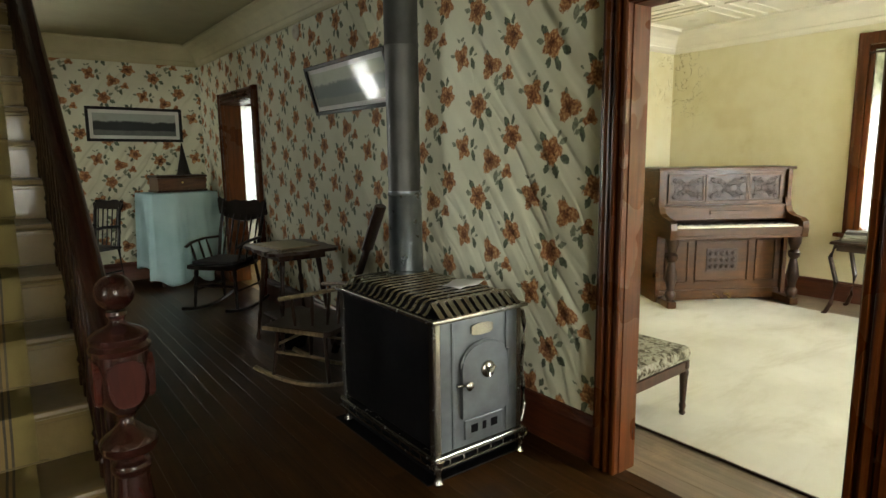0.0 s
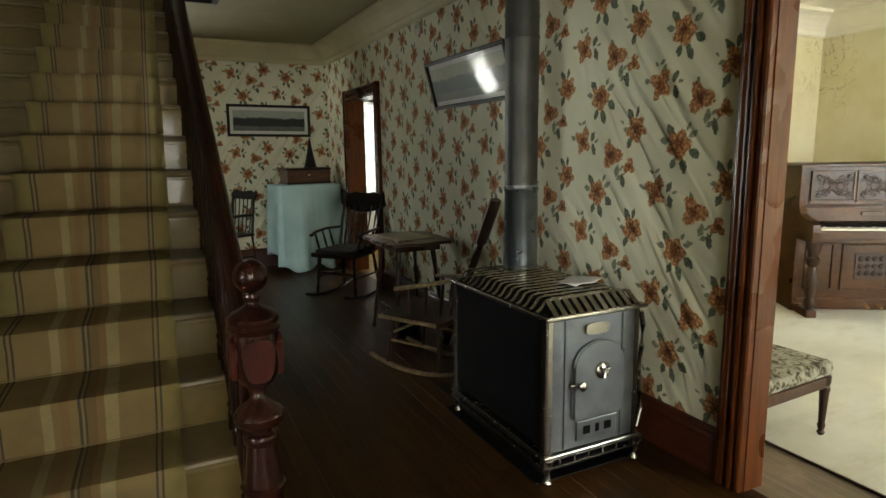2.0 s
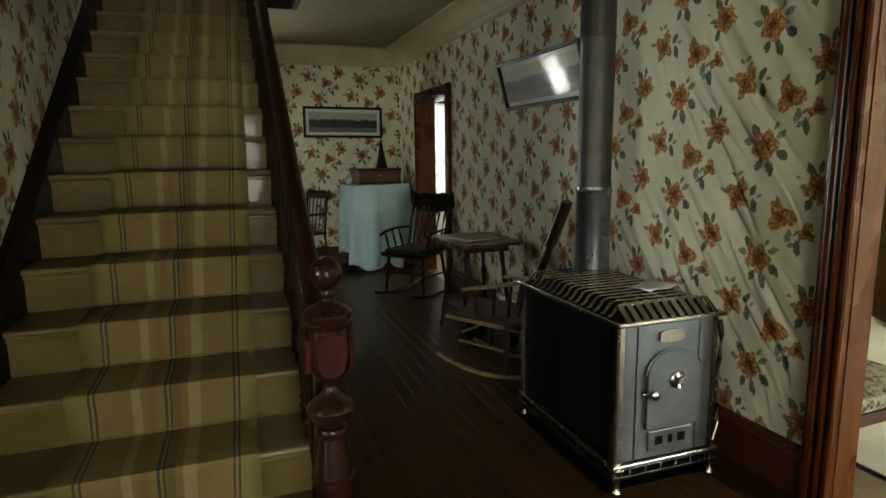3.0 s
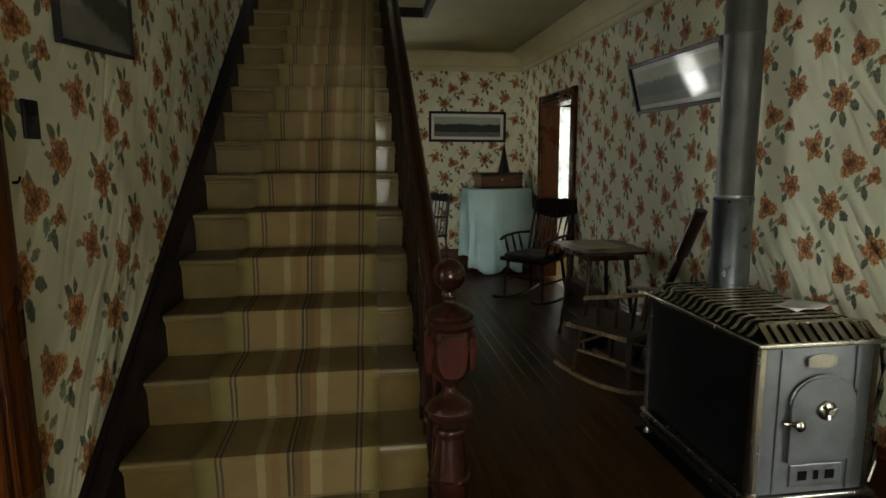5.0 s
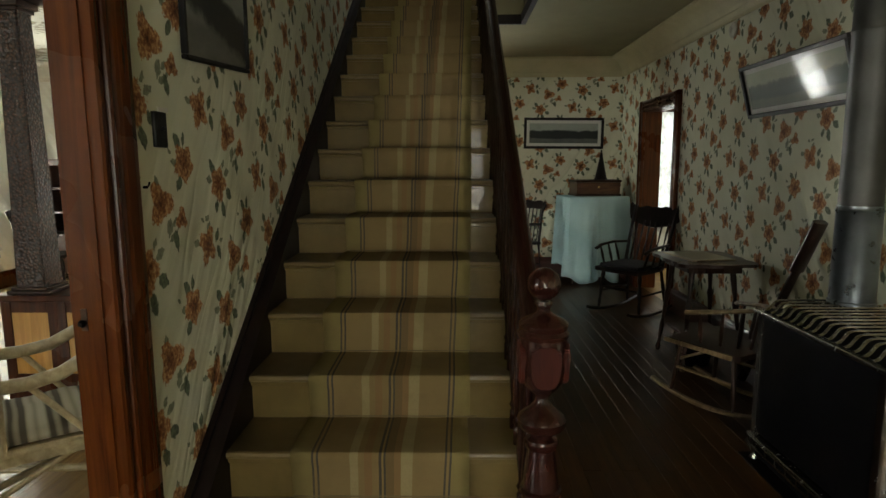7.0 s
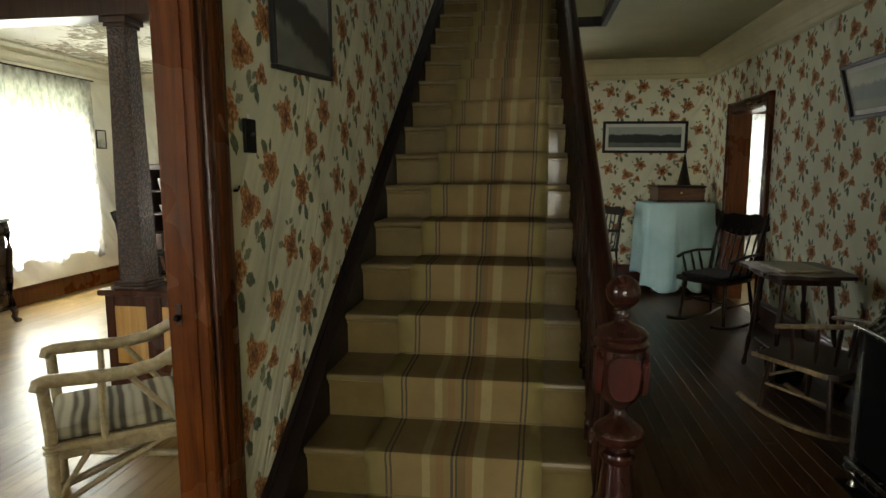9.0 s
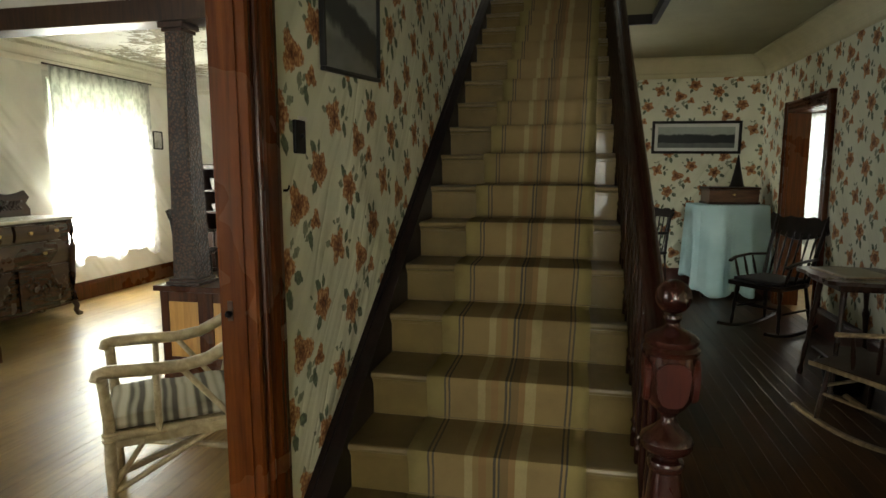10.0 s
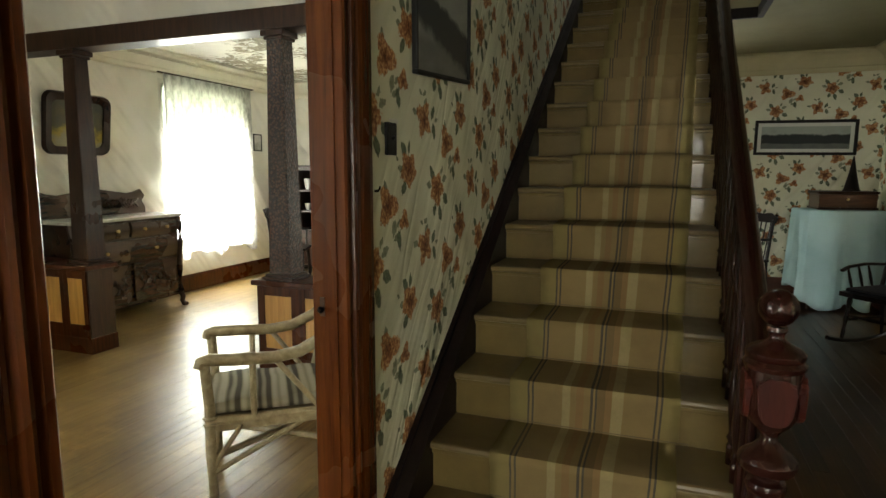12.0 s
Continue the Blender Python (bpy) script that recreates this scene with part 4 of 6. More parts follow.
for xx, s in ((SX0, 1), (SX1, -1)):
    pts = [(xx, SY0 + 0.04), (xx, SY0 + 0.008), (xx + s * 0.008, SY0), (xx + s * 0.03, SY0 + 0.002), (xx + s * 0.03, SY0 + 0.012), (xx + s * 0.012, SY0 + 0.04)]
    part("corner_post", prism(B(), pts, 0.56, pose(0, 0, 0.12)), NICKEL, st, "nickel-plated corner post")
    part("corner_post", prism(B(), [(a, SY0 + SY1 - b) for a, b in pts], 0.56, pose(0, 0, 0.12)), NICKEL, st)
# arched fire door
cx, cz, hw = (SX0 + SX1) / 2 + 0.015, 0.455, 0.125
arch = [(-hw, -0.20), (hw, -0.20), (hw, 0.02)] + [(hw * math.cos(a), 0.02 + hw * 0.78 * math.sin(a)) for a in (math.pi * i / 14 for i in range(1, 14))] + [(-hw, 0.02)]
bm = prism(B(), arch, 0.02, pose(cx, SY0 + 0.002, cz, 90, 0, 0))
dr = part("fire_door", bm, IRON, st, "arched grey iron fire door")
bm = B()
tube(bm, [(cx + x, SY0 - 0.006, cz + y) for x, y in arch[2:]], 0.006, 6)
part("door_rim", bm, IRON, dr)
bm = B()
turned(bm, (cx + 0.008, SY0 - 0.018, cz - 0.005), (cx + 0.008, SY0 - 0.045, cz - 0.005), ((0, 0.036), (0.3, 0.036), (0.5, 0.03), (0.6, 0.014), (1, 0.012)), 18)
for i in range(3):
    a = i * 2.09 + 0.4
    rod(bm, (cx + 0.008, SY0 - 0.03, cz - 0.005), (cx + 0.008 + 0.03 * math.cos(a), SY0 - 0.038, cz - 0.005 + 0.03 * math.sin(a)), 0.006)
part("draught_wheel", bm, NICKEL, dr, "round nickel draught control", smooth=True)
bm = B()
turned(bm, (cx - 0.105, SY0 - 0.015, cz - 0.05), (cx - 0.105, SY0 - 0.05, cz - 0.05), ((0, 0.008), (0.4, 0.008), (0.55, 0.018), (0.8, 0.02), (1, 0.01)), 14)
rod(bm, (cx - 0.15, SY0 - 0.012, cz - 0.05), (cx - 0.10, SY0 - 0.02, cz - 0.05), 0.007)
part("door_latch", bm, NICKEL, dr, "nickel latch knob", smooth=True)
for zz in (cz - 0.13, cz + 0.04):
    part("hinge", rod(B(), (cx + hw + 0.004, SY0 - 0.01, zz - 0.02), (cx + hw + 0.004, SY0 - 0.01, zz + 0.02), 0.007), IRON, dr)
oval = [(0.062 * math.cos(a) * (1.0 if abs(math.cos(a)) < 0.6 else 0.95), 0.026 * math.sin(a)) for a in (2 * math.pi * i / 20 for i in range(20))]
oval = [(max(-0.058, min(0.058, x * 1.25)), y) for x, y in oval]
bm = prism(B(), oval, 0.012, pose(cx - 0.012, SY0 + 0.002, 0.628, 90, 0, 0))
part("name_plate", bm, NICKEL, st, "blank oval nickel plate")
bm = B()
box(bm, cx - 0.105, cx + 0.105, SY0 - 0.006, SY0 + 0.004, 0.155, 0.24, 0.004)
ad = part("ash_door", bm, IRON, st, "iron draught slide")
# no openings are cut: black plates stand for the shade inside the holes
for dx, w in ((-0.055, 0.018), (0, 0.010), (0.055, 0.018)):
    part("draught_hole_dark", box(B(), cx + dx - w, cx + dx + w, SY0 - 0.0085, SY0 - 0.0065, 0.18, 0.215), BLACK_IRON, ad)
# nickel plinth with slots, feet
bm = B()
box(bm, SX0 - 0.012, SX1 + 0.012, SY0 - 0.014, SY1 + 0.01, 0.105, 0.122, 0.004)
for (a, b, c, d) in ((SX0 - 0.02, SX1 + 0.02, SY0 - 0.022, SY0 - 0.014), (SX0 - 0.02, SX0 - 0.012, SY0 - 0.014, SY1), (SX1 + 0.012, SX1 + 0.02, SY0 - 0.014, SY1)):
    box(bm, a, b, c, d, 0.075, 0.083)
    box(bm, a, b, c, d, 0.108, 0.116)
n = 7
for i in range(n + 1):
    x = SX0 - 0.02 + (SX1 - SX0 + 0.032) * i / n
    box(bm, x, x + 0.008, SY0 - 0.022, SY0 - 0.014, 0.083, 0.108)
for i in range(11):
    y = SY0 + (SY1 - SY0 - 0.02) * i / 10
    box(bm, SX0 - 0.02, SX0 - 0.012, y, y + 0.008, 0.083, 0.108)
part("plinth_rail", bm, NICKEL, st, "slotted nickel plinth")
for x in (SX0 + 0.01, SX1 - 0.01):
    for y in (SY0 + 0.0, SY1 - 0.03):
        bm = turned(B(), (x, y, 0.0), (x, y, 0.108), ((0, 0.018), (0.08, 0.022), (0.2, 0.016), (0.4, 0.012), (0.75, 0.022), (1, 0.03)), 12)
        part("foot", bm, NICKEL, st, "turned nickel foot", smooth=True)
part("base_tray", box(B(), SX0 - 0.034, SX1 + 0.03, SY0 + 0.012, SY1 + 0.03, 0.0005, 0.007, 0.002), BLACK_IRON, st, "flat black floor tray")
part("skirt_plate", box(B(), SX0 + 0.006, SX1 - 0.006, SY0 + 0.03, SY1 - 0.01, 0.03, 0.104, 0.004), BLACK_IRON, st)
# pierced top: rim, curved ribs
bm = B()
box(bm, SX0 - 0.018, SX1 + 0.018, SY0 - 0.022, SY1 + 0.012, 0.684, 0.702, 0.006)
part("top_rim", bm, NICKEL, st, "nickel top rim")
part("top_plate", box(B(), SX0 + 0.01, SX1 - 0.01, SY0 + 0.01, SY1 - 0.02, 0.700, 0.706), BLACK_IRON, st)
nr = 15
for i in range(nr):
    y = SY0 + 0.075 + (SY1 - SY0 - 0.13) * i / (nr - 1)
    side = [(0.0, 0.706), (0.012, 0.709), (0.022, 0.718), (0.032, 0.732), (0.042, 0.744), (0.056, 0.750), (0.075, 0.752)]
    pts = [(SX0 + a, y, h) for a, h in side] + [(SX1 - a, y, h) for a, h in side[::-1]]
    part("top_rib", tube(B(), pts, 0.0095, 6, 0.5), NICKEL, st, smooth=True)
nf = 11
for i in range(nf):
    x = SX0 + 0.035 + (SX1 - SX0 - 0.07) * i / (nf - 1)
    slat = [(-0.012, 0), (0.012, 0), (0.012, 0.082), (-0.012, 0.082)]
    part("front_rib", prism(B(), slat, 0.004, pose(x, SY0 - 0.012, 0.702, 37, 0, 0)), NICKEL, st)
for i in range(1, 5):
    x = SX0 + (SX1 - SX0) * i / 5
    part("cross_bar", box(B(), x - 0.008, x + 0.008, SY0 + 0.05, SY1 - 0.05, 0.745, 0.751), NICKEL, st)
part("top_front_bar", box(B(), SX0 + 0.03, SX1 - 0.03, SY0 + 0.052, SY0 + 0.066, 0.746, 0.755, 0.002), NICKEL, st)
# rear side guard: the curved nickel heat shield rail
bm = tube(B(), [(SX1 + 0.02, SY0 + 0.02, 0.66), (SX1 + 0.034, SY0 + 0.02, 0.60), (SX1 + 0.03, SY0 + 0.02, 0.5), (SX1 + 0.016, SY0 + 0.02, 0.4), (SX1 + 0.03, SY0 + 0.02, 0.3), (SX1 + 0.034, SY0 + 0.02, 0.22), (SX1 + 0.012, SY0 + 0.02, 0.14)], 0.014, 8, 0.6)
part("side_scroll", bm, NICKEL, st, "wavy nickel side ornament", smooth=True)

PXC, PYC = 1.70, 2.53
pp = thing("stove_pipe", "grey sheet-metal stove pipe rising to the ceiling", "stove pipe")
part("lower_pipe", turned(B(), (PXC, PYC, 0.752), (PXC, PYC, 1.17), ((0, 0.092), (0.03, 0.092), (0.04, 0.087), (0.93, 0.085), (0.95, 0.09), (0.97, 0.085), (1, 0.085)), 32), PIPE_LOW, pp, "shiny galvanised lower length", smooth=True)
part("upper_pipe", turned(B(), (PXC, PYC, 1.16), (PXC, PYC, CEIL), ((0, 0.0815), (0.05, 0.0815), (0.5, 0.083), (0.505, 0.087), (0.52, 0.083), (1, 0.083)), 32), PIPE_UP, pp, "dull sooty upper length", smooth=True)
part("collar", turned(B(), (PXC, PYC, CEIL - 0.02), (PXC, PYC, CEIL), ((0, 0.12), (1, 0.14)), 24), PIPE_UP, pp)

sh = thing("paper_sheet", "loose white sheet of paper lying on the stove top", "paper", 1.70, 2.06, 0.758, 18)
bm = B()
vs = [[bm.verts.new((-0.11 + 0.22 * i / 6, -0.06 + 0.12 * j / 3, 0.009 + 0.006 * math.sin(i * 1.3 + j))) for i in range(7)] for j in range(4)]
for a, b in zip(vs, vs[1:]):
    for i in range(6):
        bm.faces.new((a[i], a[i + 1], b[i + 1], b[i]))
o = part("sheet", bm, PAPER, sh, smooth=True)
o.modifiers.new("thick", 'SOLIDIFY').thickness = 0.001


# ---- pictures and small things on the hall walls ----
def photo(name, dark, light, kind):
    def build(m):
        x, y, z = m.xyz(m.local())
        n = m.noise(9, m.local(), 6, 0.7)
        g = m.noise(3.0, m.scaled(m.local(), (1.5, 1, 4)), 4)
        if kind == "panorama":
            land = (z + (n - 0.5) * 0.09).step(0.045, 0.015)
            water = (z + (g - 0.5) * 0.03).step(-0.05, -0.07)
            f = land * 0.75 - water * 0.35 + (n - 0.5) * 0.35 + 0.05
        elif kind == "street":
            hill = z + x * 0.25 + (n - 0.5) * 0.08
            band = hill.step(-0.10, -0.13) * hill.step(-0.28, -0.22)
            f = band * 0.6 + z.step(-0.2, -0.26) * 0.22 + (g - 0.5) * 0.25 + 0.12
        else:
            f = (n - 0.35) * 1.2 + (z * -1.2)
        return m.ramp(f, [(0.05, light), (0.38, tuple((a + b) / 2.8 for a, b in zip(dark, light))), (0.7, dark)])
    return picture_glass(name, build)


def framed(name, label, m, w, h, bar, deep, mat_img, border=0.0, material=FRAME_BLACK):
    """A framed picture in its own plane: x across, z up, facing -y."""
    t = new(name)
    t.matrix_world = m
    tagged(t, label, "picture")
    for x0, x1, z0, z1 in ((-w / 2, w / 2, h / 2 - bar, h / 2), (-w / 2, w / 2, -h / 2, -h / 2 + bar), (-w / 2, -w / 2 + bar, -h / 2 + bar, h / 2 - bar), (w / 2 - bar, w / 2, -h / 2 + bar, h / 2 - bar)):
        part("frame_bar", box(B(), x0, x1, -deep, 0, z0, z1, 0.004), material, t)
    if border:
        part("mount", box(B(), -w / 2 + bar, w / 2 - bar, -deep * 0.35, -0.001, -h / 2 + bar, h / 2 - bar), picture_glass(name + "_mount", lambda m: m.ramp(m.noise(5), [(0.3, (0.56, 0.57, 0.52)), (0.7, (0.64, 0.65, 0.60))])), t, "pale paper mount")
    b = bar + border
    part("print", box(B(), -w / 2 + b, w / 2 - b, -deep * 0.42, -deep * 0.36 if border else -0.001, -h / 2 + b, h / 2 - b), mat_img, t, "faded print behind glass")
    return t


framed("panorama_picture", "long black-framed photograph of a town across water", pose(1.327, YB - 0.002, 1.71, 0, 0.6, 0), 0.95, 0.365, 0.03, 0.03, photo("town_photo", (0.010, 0.016, 0.016), (0.33, 0.36, 0.33), "panorama"), 0.036)
# hangs forward from the wall on a long wire
framed("tilted_picture", "long black-framed print hanging tilted out from the wall", Matrix.Translation((1.985, 3.62, 1.815)) @ Matrix.Rotation(radians(-90), 4, 'Z') @ Matrix.Rotation(radians(15), 4, 'X'), 1.12, 0.345, 0.026, 0.028, photo("old_print", (0.06, 0.09, 0.065), (0.42, 0.45, 0.33), "panorama"), 0.03)
framed("stair_photograph", "black-framed grey photograph of a street hanging on the stair wall", Matrix.Translation((XL + 0.014, 2.222, 2.075)) @ Matrix.Rotation(radians(90), 4, 'Z') @ Matrix.Rotation(radians(-4), 4, 'Y') @ Matrix.Rotation(radians(1.5), 4, 'X'), 0.60, 0.74, 0.016, 0.022, photo("street_photo", (0.03, 0.032, 0.03), (0.36, 0.37, 0.34), "street"))
sw = thing("light_switch", "black bakelite light switch plate on the papered wall", "switch")
part("plate", box(B(), XL, XL + 0.012, 1.735, 1.808, 1.402, 1.506, 0.004), SWITCH, sw)
part("toggle", turned(B(), (XL + 0.012, 1.772, 1.455), (XL + 0.022, 1.772, 1.461), ((0, 0.007), (1, 0.005))), SWITCH, sw)
part("fixing_strip", box(B(), XL, XL + 0.004, 1.775, 1.835, 1.507, 1.520), WHITE_PAINT, sw)
hk = thing("wall_hook", "small dark iron hook on the papered wall", "hook")
part("stem", rod(B(), (XL, 1.665, 1.29), (XL + 0.012, 1.665, 1.29), 0.004), BLACK_IRON, hk)
part("tip", tube(B(), [(XL + 0.011, 1.665, 1.29), (XL + 0.015, 1.668, 1.296), (XL + 0.016, 1.67, 1.305)], 0.003, 6), BLACK_IRON, hk)
fc = thing("flue_cover", "small round white cap high on the papered wall", "wall cap")
part("rim", turned(B(), (XR, 4.53, 2.30), (XR - 0.02, 4.53, 2.30), ((0, 0.055), (0.6, 0.052), (1, 0.04)), 20), BRICK_FLUE, fc, smooth=True)
part("boss", turned(B(), (XR - 0.02, 4.53, 2.30), (XR - 0.032, 4.53, 2.30), ((0, 0.022), (1, 0.014)), 14), BRICK_FLUE, fc, smooth=True)

# ---- far end of the hall ----
tb = thing("cloth_covered_table", "tall table under a long pale blue draped cloth", "table", 1.60, 6.93, 0.0, 8)
for sx in (-1, 1):
    for sy in (-1, 1):
        part("leg", rod(B(), (sx * 0.27, sy * 0.18, 0), (sx * 0.27, sy * 0.18, 0.96), 0.02), DARK, tb)
part("tabletop", box(B(), -0.33, 0.33, -0.24, 0.24, 0.96, 0.978, 0.004), DARK, tb)
cl = thing("blue_tablecloth", "pale blue cotton cloth hanging in folds to the floor", "tablecloth", 1.60, 6.93, 0.0, 8)
bm = B()
n = 120
rows = []
for j in range(15):
    v = max(0, (j - 2) / 12)
    row = []
    for i in range(n):
        a = 2 * math.pi * i / n
        c, s = math.cos(a), math.sin(a)
        k = 1 / max(abs(c) / 0.345, abs(s) / 0.255)
        rr = k * (0.55 if j == 0 else 0.97 if j == 1 else 1.0)
        fold = 0.026 * v * (math.sin(a * 11 + 0.6) + 0.6 * math.sin(a * 19 + 2)) + 0.055 * v * abs(c * s) * 2
        low = 0.10 + 0.09 * math.sin(a * 2 + 2.4) + 0.03 * math.sin(a * 7)
        if 5.0 < a < 5.6:
            low -= 0.09 * math.sin((a - 5.0) / 0.6 * math.pi)
        low = max(0.012, low)
        zz = 0.984 + (low - 0.984) * v - (0.008 if j == 2 else 0)
        row.append(bm.verts.new(((rr + fold) * c, (rr + fold) * s, zz)))
    rows.append(row)
bm.faces.new(rows[0][::-1])
for a, b in zip(rows, rows[1:]):
    for i in range(n):
        bm.faces.new((a[i], a[(i + 1) % n], b[(i + 1) % n], b[i]))
o = part("cloth", bm, BLUE, cl, smooth=True)
o.modifiers.new("thick", 'SOLIDIFY').thickness = 0.002

bx = thing("wooden_chest", "low brown wooden box with a moulded lid on the blue cloth", "box", 1.63, 6.96, 0.987, 6)
part("body", box(B(), -0.25, 0.25, -0.15, 0.15, 0.0, 0.15, 0.008), wood("box_walnut", (0.05, 0.02, 0.009), (0.13, 0.055, 0.025), 0.3, (6, 40, 40), coat=0.4), bx)
part("lid", box(B(), -0.265, 0.265, -0.165, 0.165, 0.152, 0.178, 0.01), DARK, bx)
part("base_moulding", box(B(), -0.262, 0.262, -0.162, 0.162, 0.0, 0.022, 0.006), DARK, bx)
part("keyhole", turned(B(), (0, -0.15, 0.1), (0, -0.156, 0.1), ((0, 0.012), (1, 0.010))), BRASS, bx)
cn = thing("black_cone", "tall slim black metal cone standing on the box", "metronome", 1.70, 6.96, 1.166)
part("cone", turned(B(), (0, 0, 0.012), (0, 0, 0.34), ((0, 0.07), (0.1, 0.062), (0.5, 0.034), (0.9, 0.011), (1, 0.006)), 18), BLACK_WOOD, cn, smooth=True)
part("foot", turned(B(), (0, 0, 0), (0, 0, 0.014), ((0, 0.08), (1, 0.074)), 18), BLACK_WOOD, cn)


def side_chair(x, y, rz, label, material):
    c = thing("side_chair", label, "chair", x, y, 0, rz)
    part("seat", box(B(), -0.2, 0.2, -0.2, 0.2, 0.43, 0.46, 0.01), material, c)
    for sx in (-1, 1):
        part("front_leg", turned(B(), (sx * 0.19, -0.18, 0), (sx * 0.165, -0.16, 0.43), ((0, 0.012), (0.3, 0.018), (0.5, 0.014), (0.8, 0.02), (1, 0.016)), 10), material, c, smooth=True)
        part("back_post", tube(B(), [(sx * 0.18, 0.22, 0), (sx * 0.175, 0.18, 0.44), (sx * 0.18, 0.22, 0.8), (sx * 0.185, 0.26, 0.92)], 0.016, 8), material, c, smooth=True)
        part("side_stretcher", rod(B(), (sx * 0.185, -0.17, 0.2), (sx * 0.18, 0.2, 0.2), 0.009), material, c)
        part("arm", tube(B(), [(sx * 0.18, 0.20, 0.66), (sx * 0.21, 0.0, 0.67), (sx * 0.21, -0.16, 0.65)], 0.016, 8), material, c, smooth=True)
        part("arm_post", rod(B(), (sx * 0.195, -0.14, 0.45), (sx * 0.21, -0.14, 0.65), 0.012), material, c)
    for i in range(5):
        xx = -0.13 + 0.065 * i
        part("spindle", rod(B(), (xx, 0.18, 0.46), (xx * 1.08, 0.235, 0.84), 0.007), material, c)
    bm = prism(B(), [(-0.2, 0), (0.2, 0), (0.22, 0.06), (0.12, 0.10), (0, 0.085), (-0.12, 0.10), (-0.22, 0.06)], 0.02, pose(0, 0.245, 0.83, 82, 0, 0))
    part("crest_rail", bm, material, c)
    return c


side_chair(0.74, 6.92, -60, "dark wooden armchair beside the cloth-covered table", BLACK_WOOD)


def rocker_side(sx, y0, y1, z0, bend):
    return arc(lambda t: (sx, y0 + (y1 - y0) * t, z0 + bend * (2 * t - 1) ** 2), 11)


# dark rocking chair; its front faces -y in its own frame
rc = thing("dark_rocking_chair", "black-stained press-back rocking chair with turned legs", "rocking chair", 1.62, 5.36, 0, -50)
for sx in (-1, 1):
    part("rocker", tube(B(), rocker_side(sx * 0.21, -0.36, 0.42, 0.018, 0.055), 0.016, 8), BLACK_WOOD, rc, smooth=True)
    part("front_leg", turned(B(), (sx * 0.21, -0.2, 0.035), (sx * 0.185, -0.17, 0.40), ((0, 0.012), (0.2, 0.016), (0.3, 0.011), (0.5, 0.02), (0.7, 0.012), (0.85, 0.02), (1, 0.016)), 10), BLACK_WOOD, rc, smooth=True)
    part("back_leg", turned(B(), (sx * 0.20, 0.24, 0.045), (sx * 0.175, 0.18, 0.40), ((0, 0.012), (0.5, 0.018), (1, 0.014)), 10), BLACK_WOOD, rc, smooth=True)
    part("back_post", tube(B(), [(sx * 0.19, 0.17, 0.42), (sx * 0.205, 0.25, 0.66), (sx * 0.215, 0.34, 0.90), (sx * 0.22, 0.37, 0.96)], 0.017, 8), BLACK_WOOD, rc, smooth=True)
    part("arm", tube(B(), [(sx * 0.21, 0.24, 0.62), (sx * 0.25, 0.05, 0.625), (sx * 0.255, -0.12, 0.61), (sx * 0.25, -0.2, 0.585)], 0.02, 8, 0.6), BLACK_WOOD, rc, smooth=True)
    part("side_stretcher", rod(B(), (sx * 0.20, -0.185, 0.2), (sx * 0.19, 0.21, 0.2), 0.010), BLACK_WOOD, rc)
    for i, yy in enumerate((-0.14, -0.02, 0.09)):
        part("arm_spindle", turned(B(), (sx * 0.2, yy, 0.43), (sx * 0.25, yy, 0.61), ((0, 0.008), (0.5, 0.012), (1, 0.007)), 8), BLACK_WOOD, rc, smooth=True)
part("seat", prism(B(), [(-0.23, -0.24), (-0.1, -0.265), (0.1, -0.265), (0.23, -0.24), (0.22, 0.1), (0.19, 0.21), (-0.19, 0.21), (-0.22, 0.1)], 0.035, pose(0, 0, 0.395)), BLACK_WOOD, rc)
part("front_stretcher", turned(B(), (-0.2, -0.185, 0.24), (0.2, -0.185, 0.24), ((0, 0.008), (0.5, 0.016), (1, 0.008)), 8), BLACK_WOOD, rc, smooth=True)
part("seat_cushion", box(B(), -0.2, 0.2, -0.22, 0.18, 0.431, 0.462, 0.014), plain("dark_cushion", (0.012, 0.011, 0.013), 0.9), rc, "thin dark seat cushion")
crest = [(-0.25, -0.01), (-0.16, -0.05), (-0.06, -0.075), (0, -0.08), (0.06, -0.075), (0.16, -0.05), (0.25, -0.01), (0.275, 0.06), (0.29, 0.13), (0.272, 0.155), (0.235, 0.125), (0.17, 0.105), (0.10, 0.125), (0.04, 0.112), (0, 0.118), (-0.04, 0.112), (-0.10, 0.125), (-0.17, 0.105), (-0.235, 0.125), (-0.272, 0.155), (-0.29, 0.13), (-0.275, 0.06)]
part("crest_rail", prism(B(), crest, 0.022, pose(0, 0.345, 0.83, 72, 0, 0)), BLACK_WOOD, rc, "scalloped crest rail")
for i in range(6):
    xx = -0.15 + 0.06 * i
    part("back_spindle", turned(B(), (xx, 0.18, 0.43), (xx * 1.05, 0.315, 0.82), ((0, 0.006), (0.3, 0.011), (0.5, 0.006), (0.75, 0.010), (1, 0.006)), 8), BLACK_WOOD, rc, smooth=True)

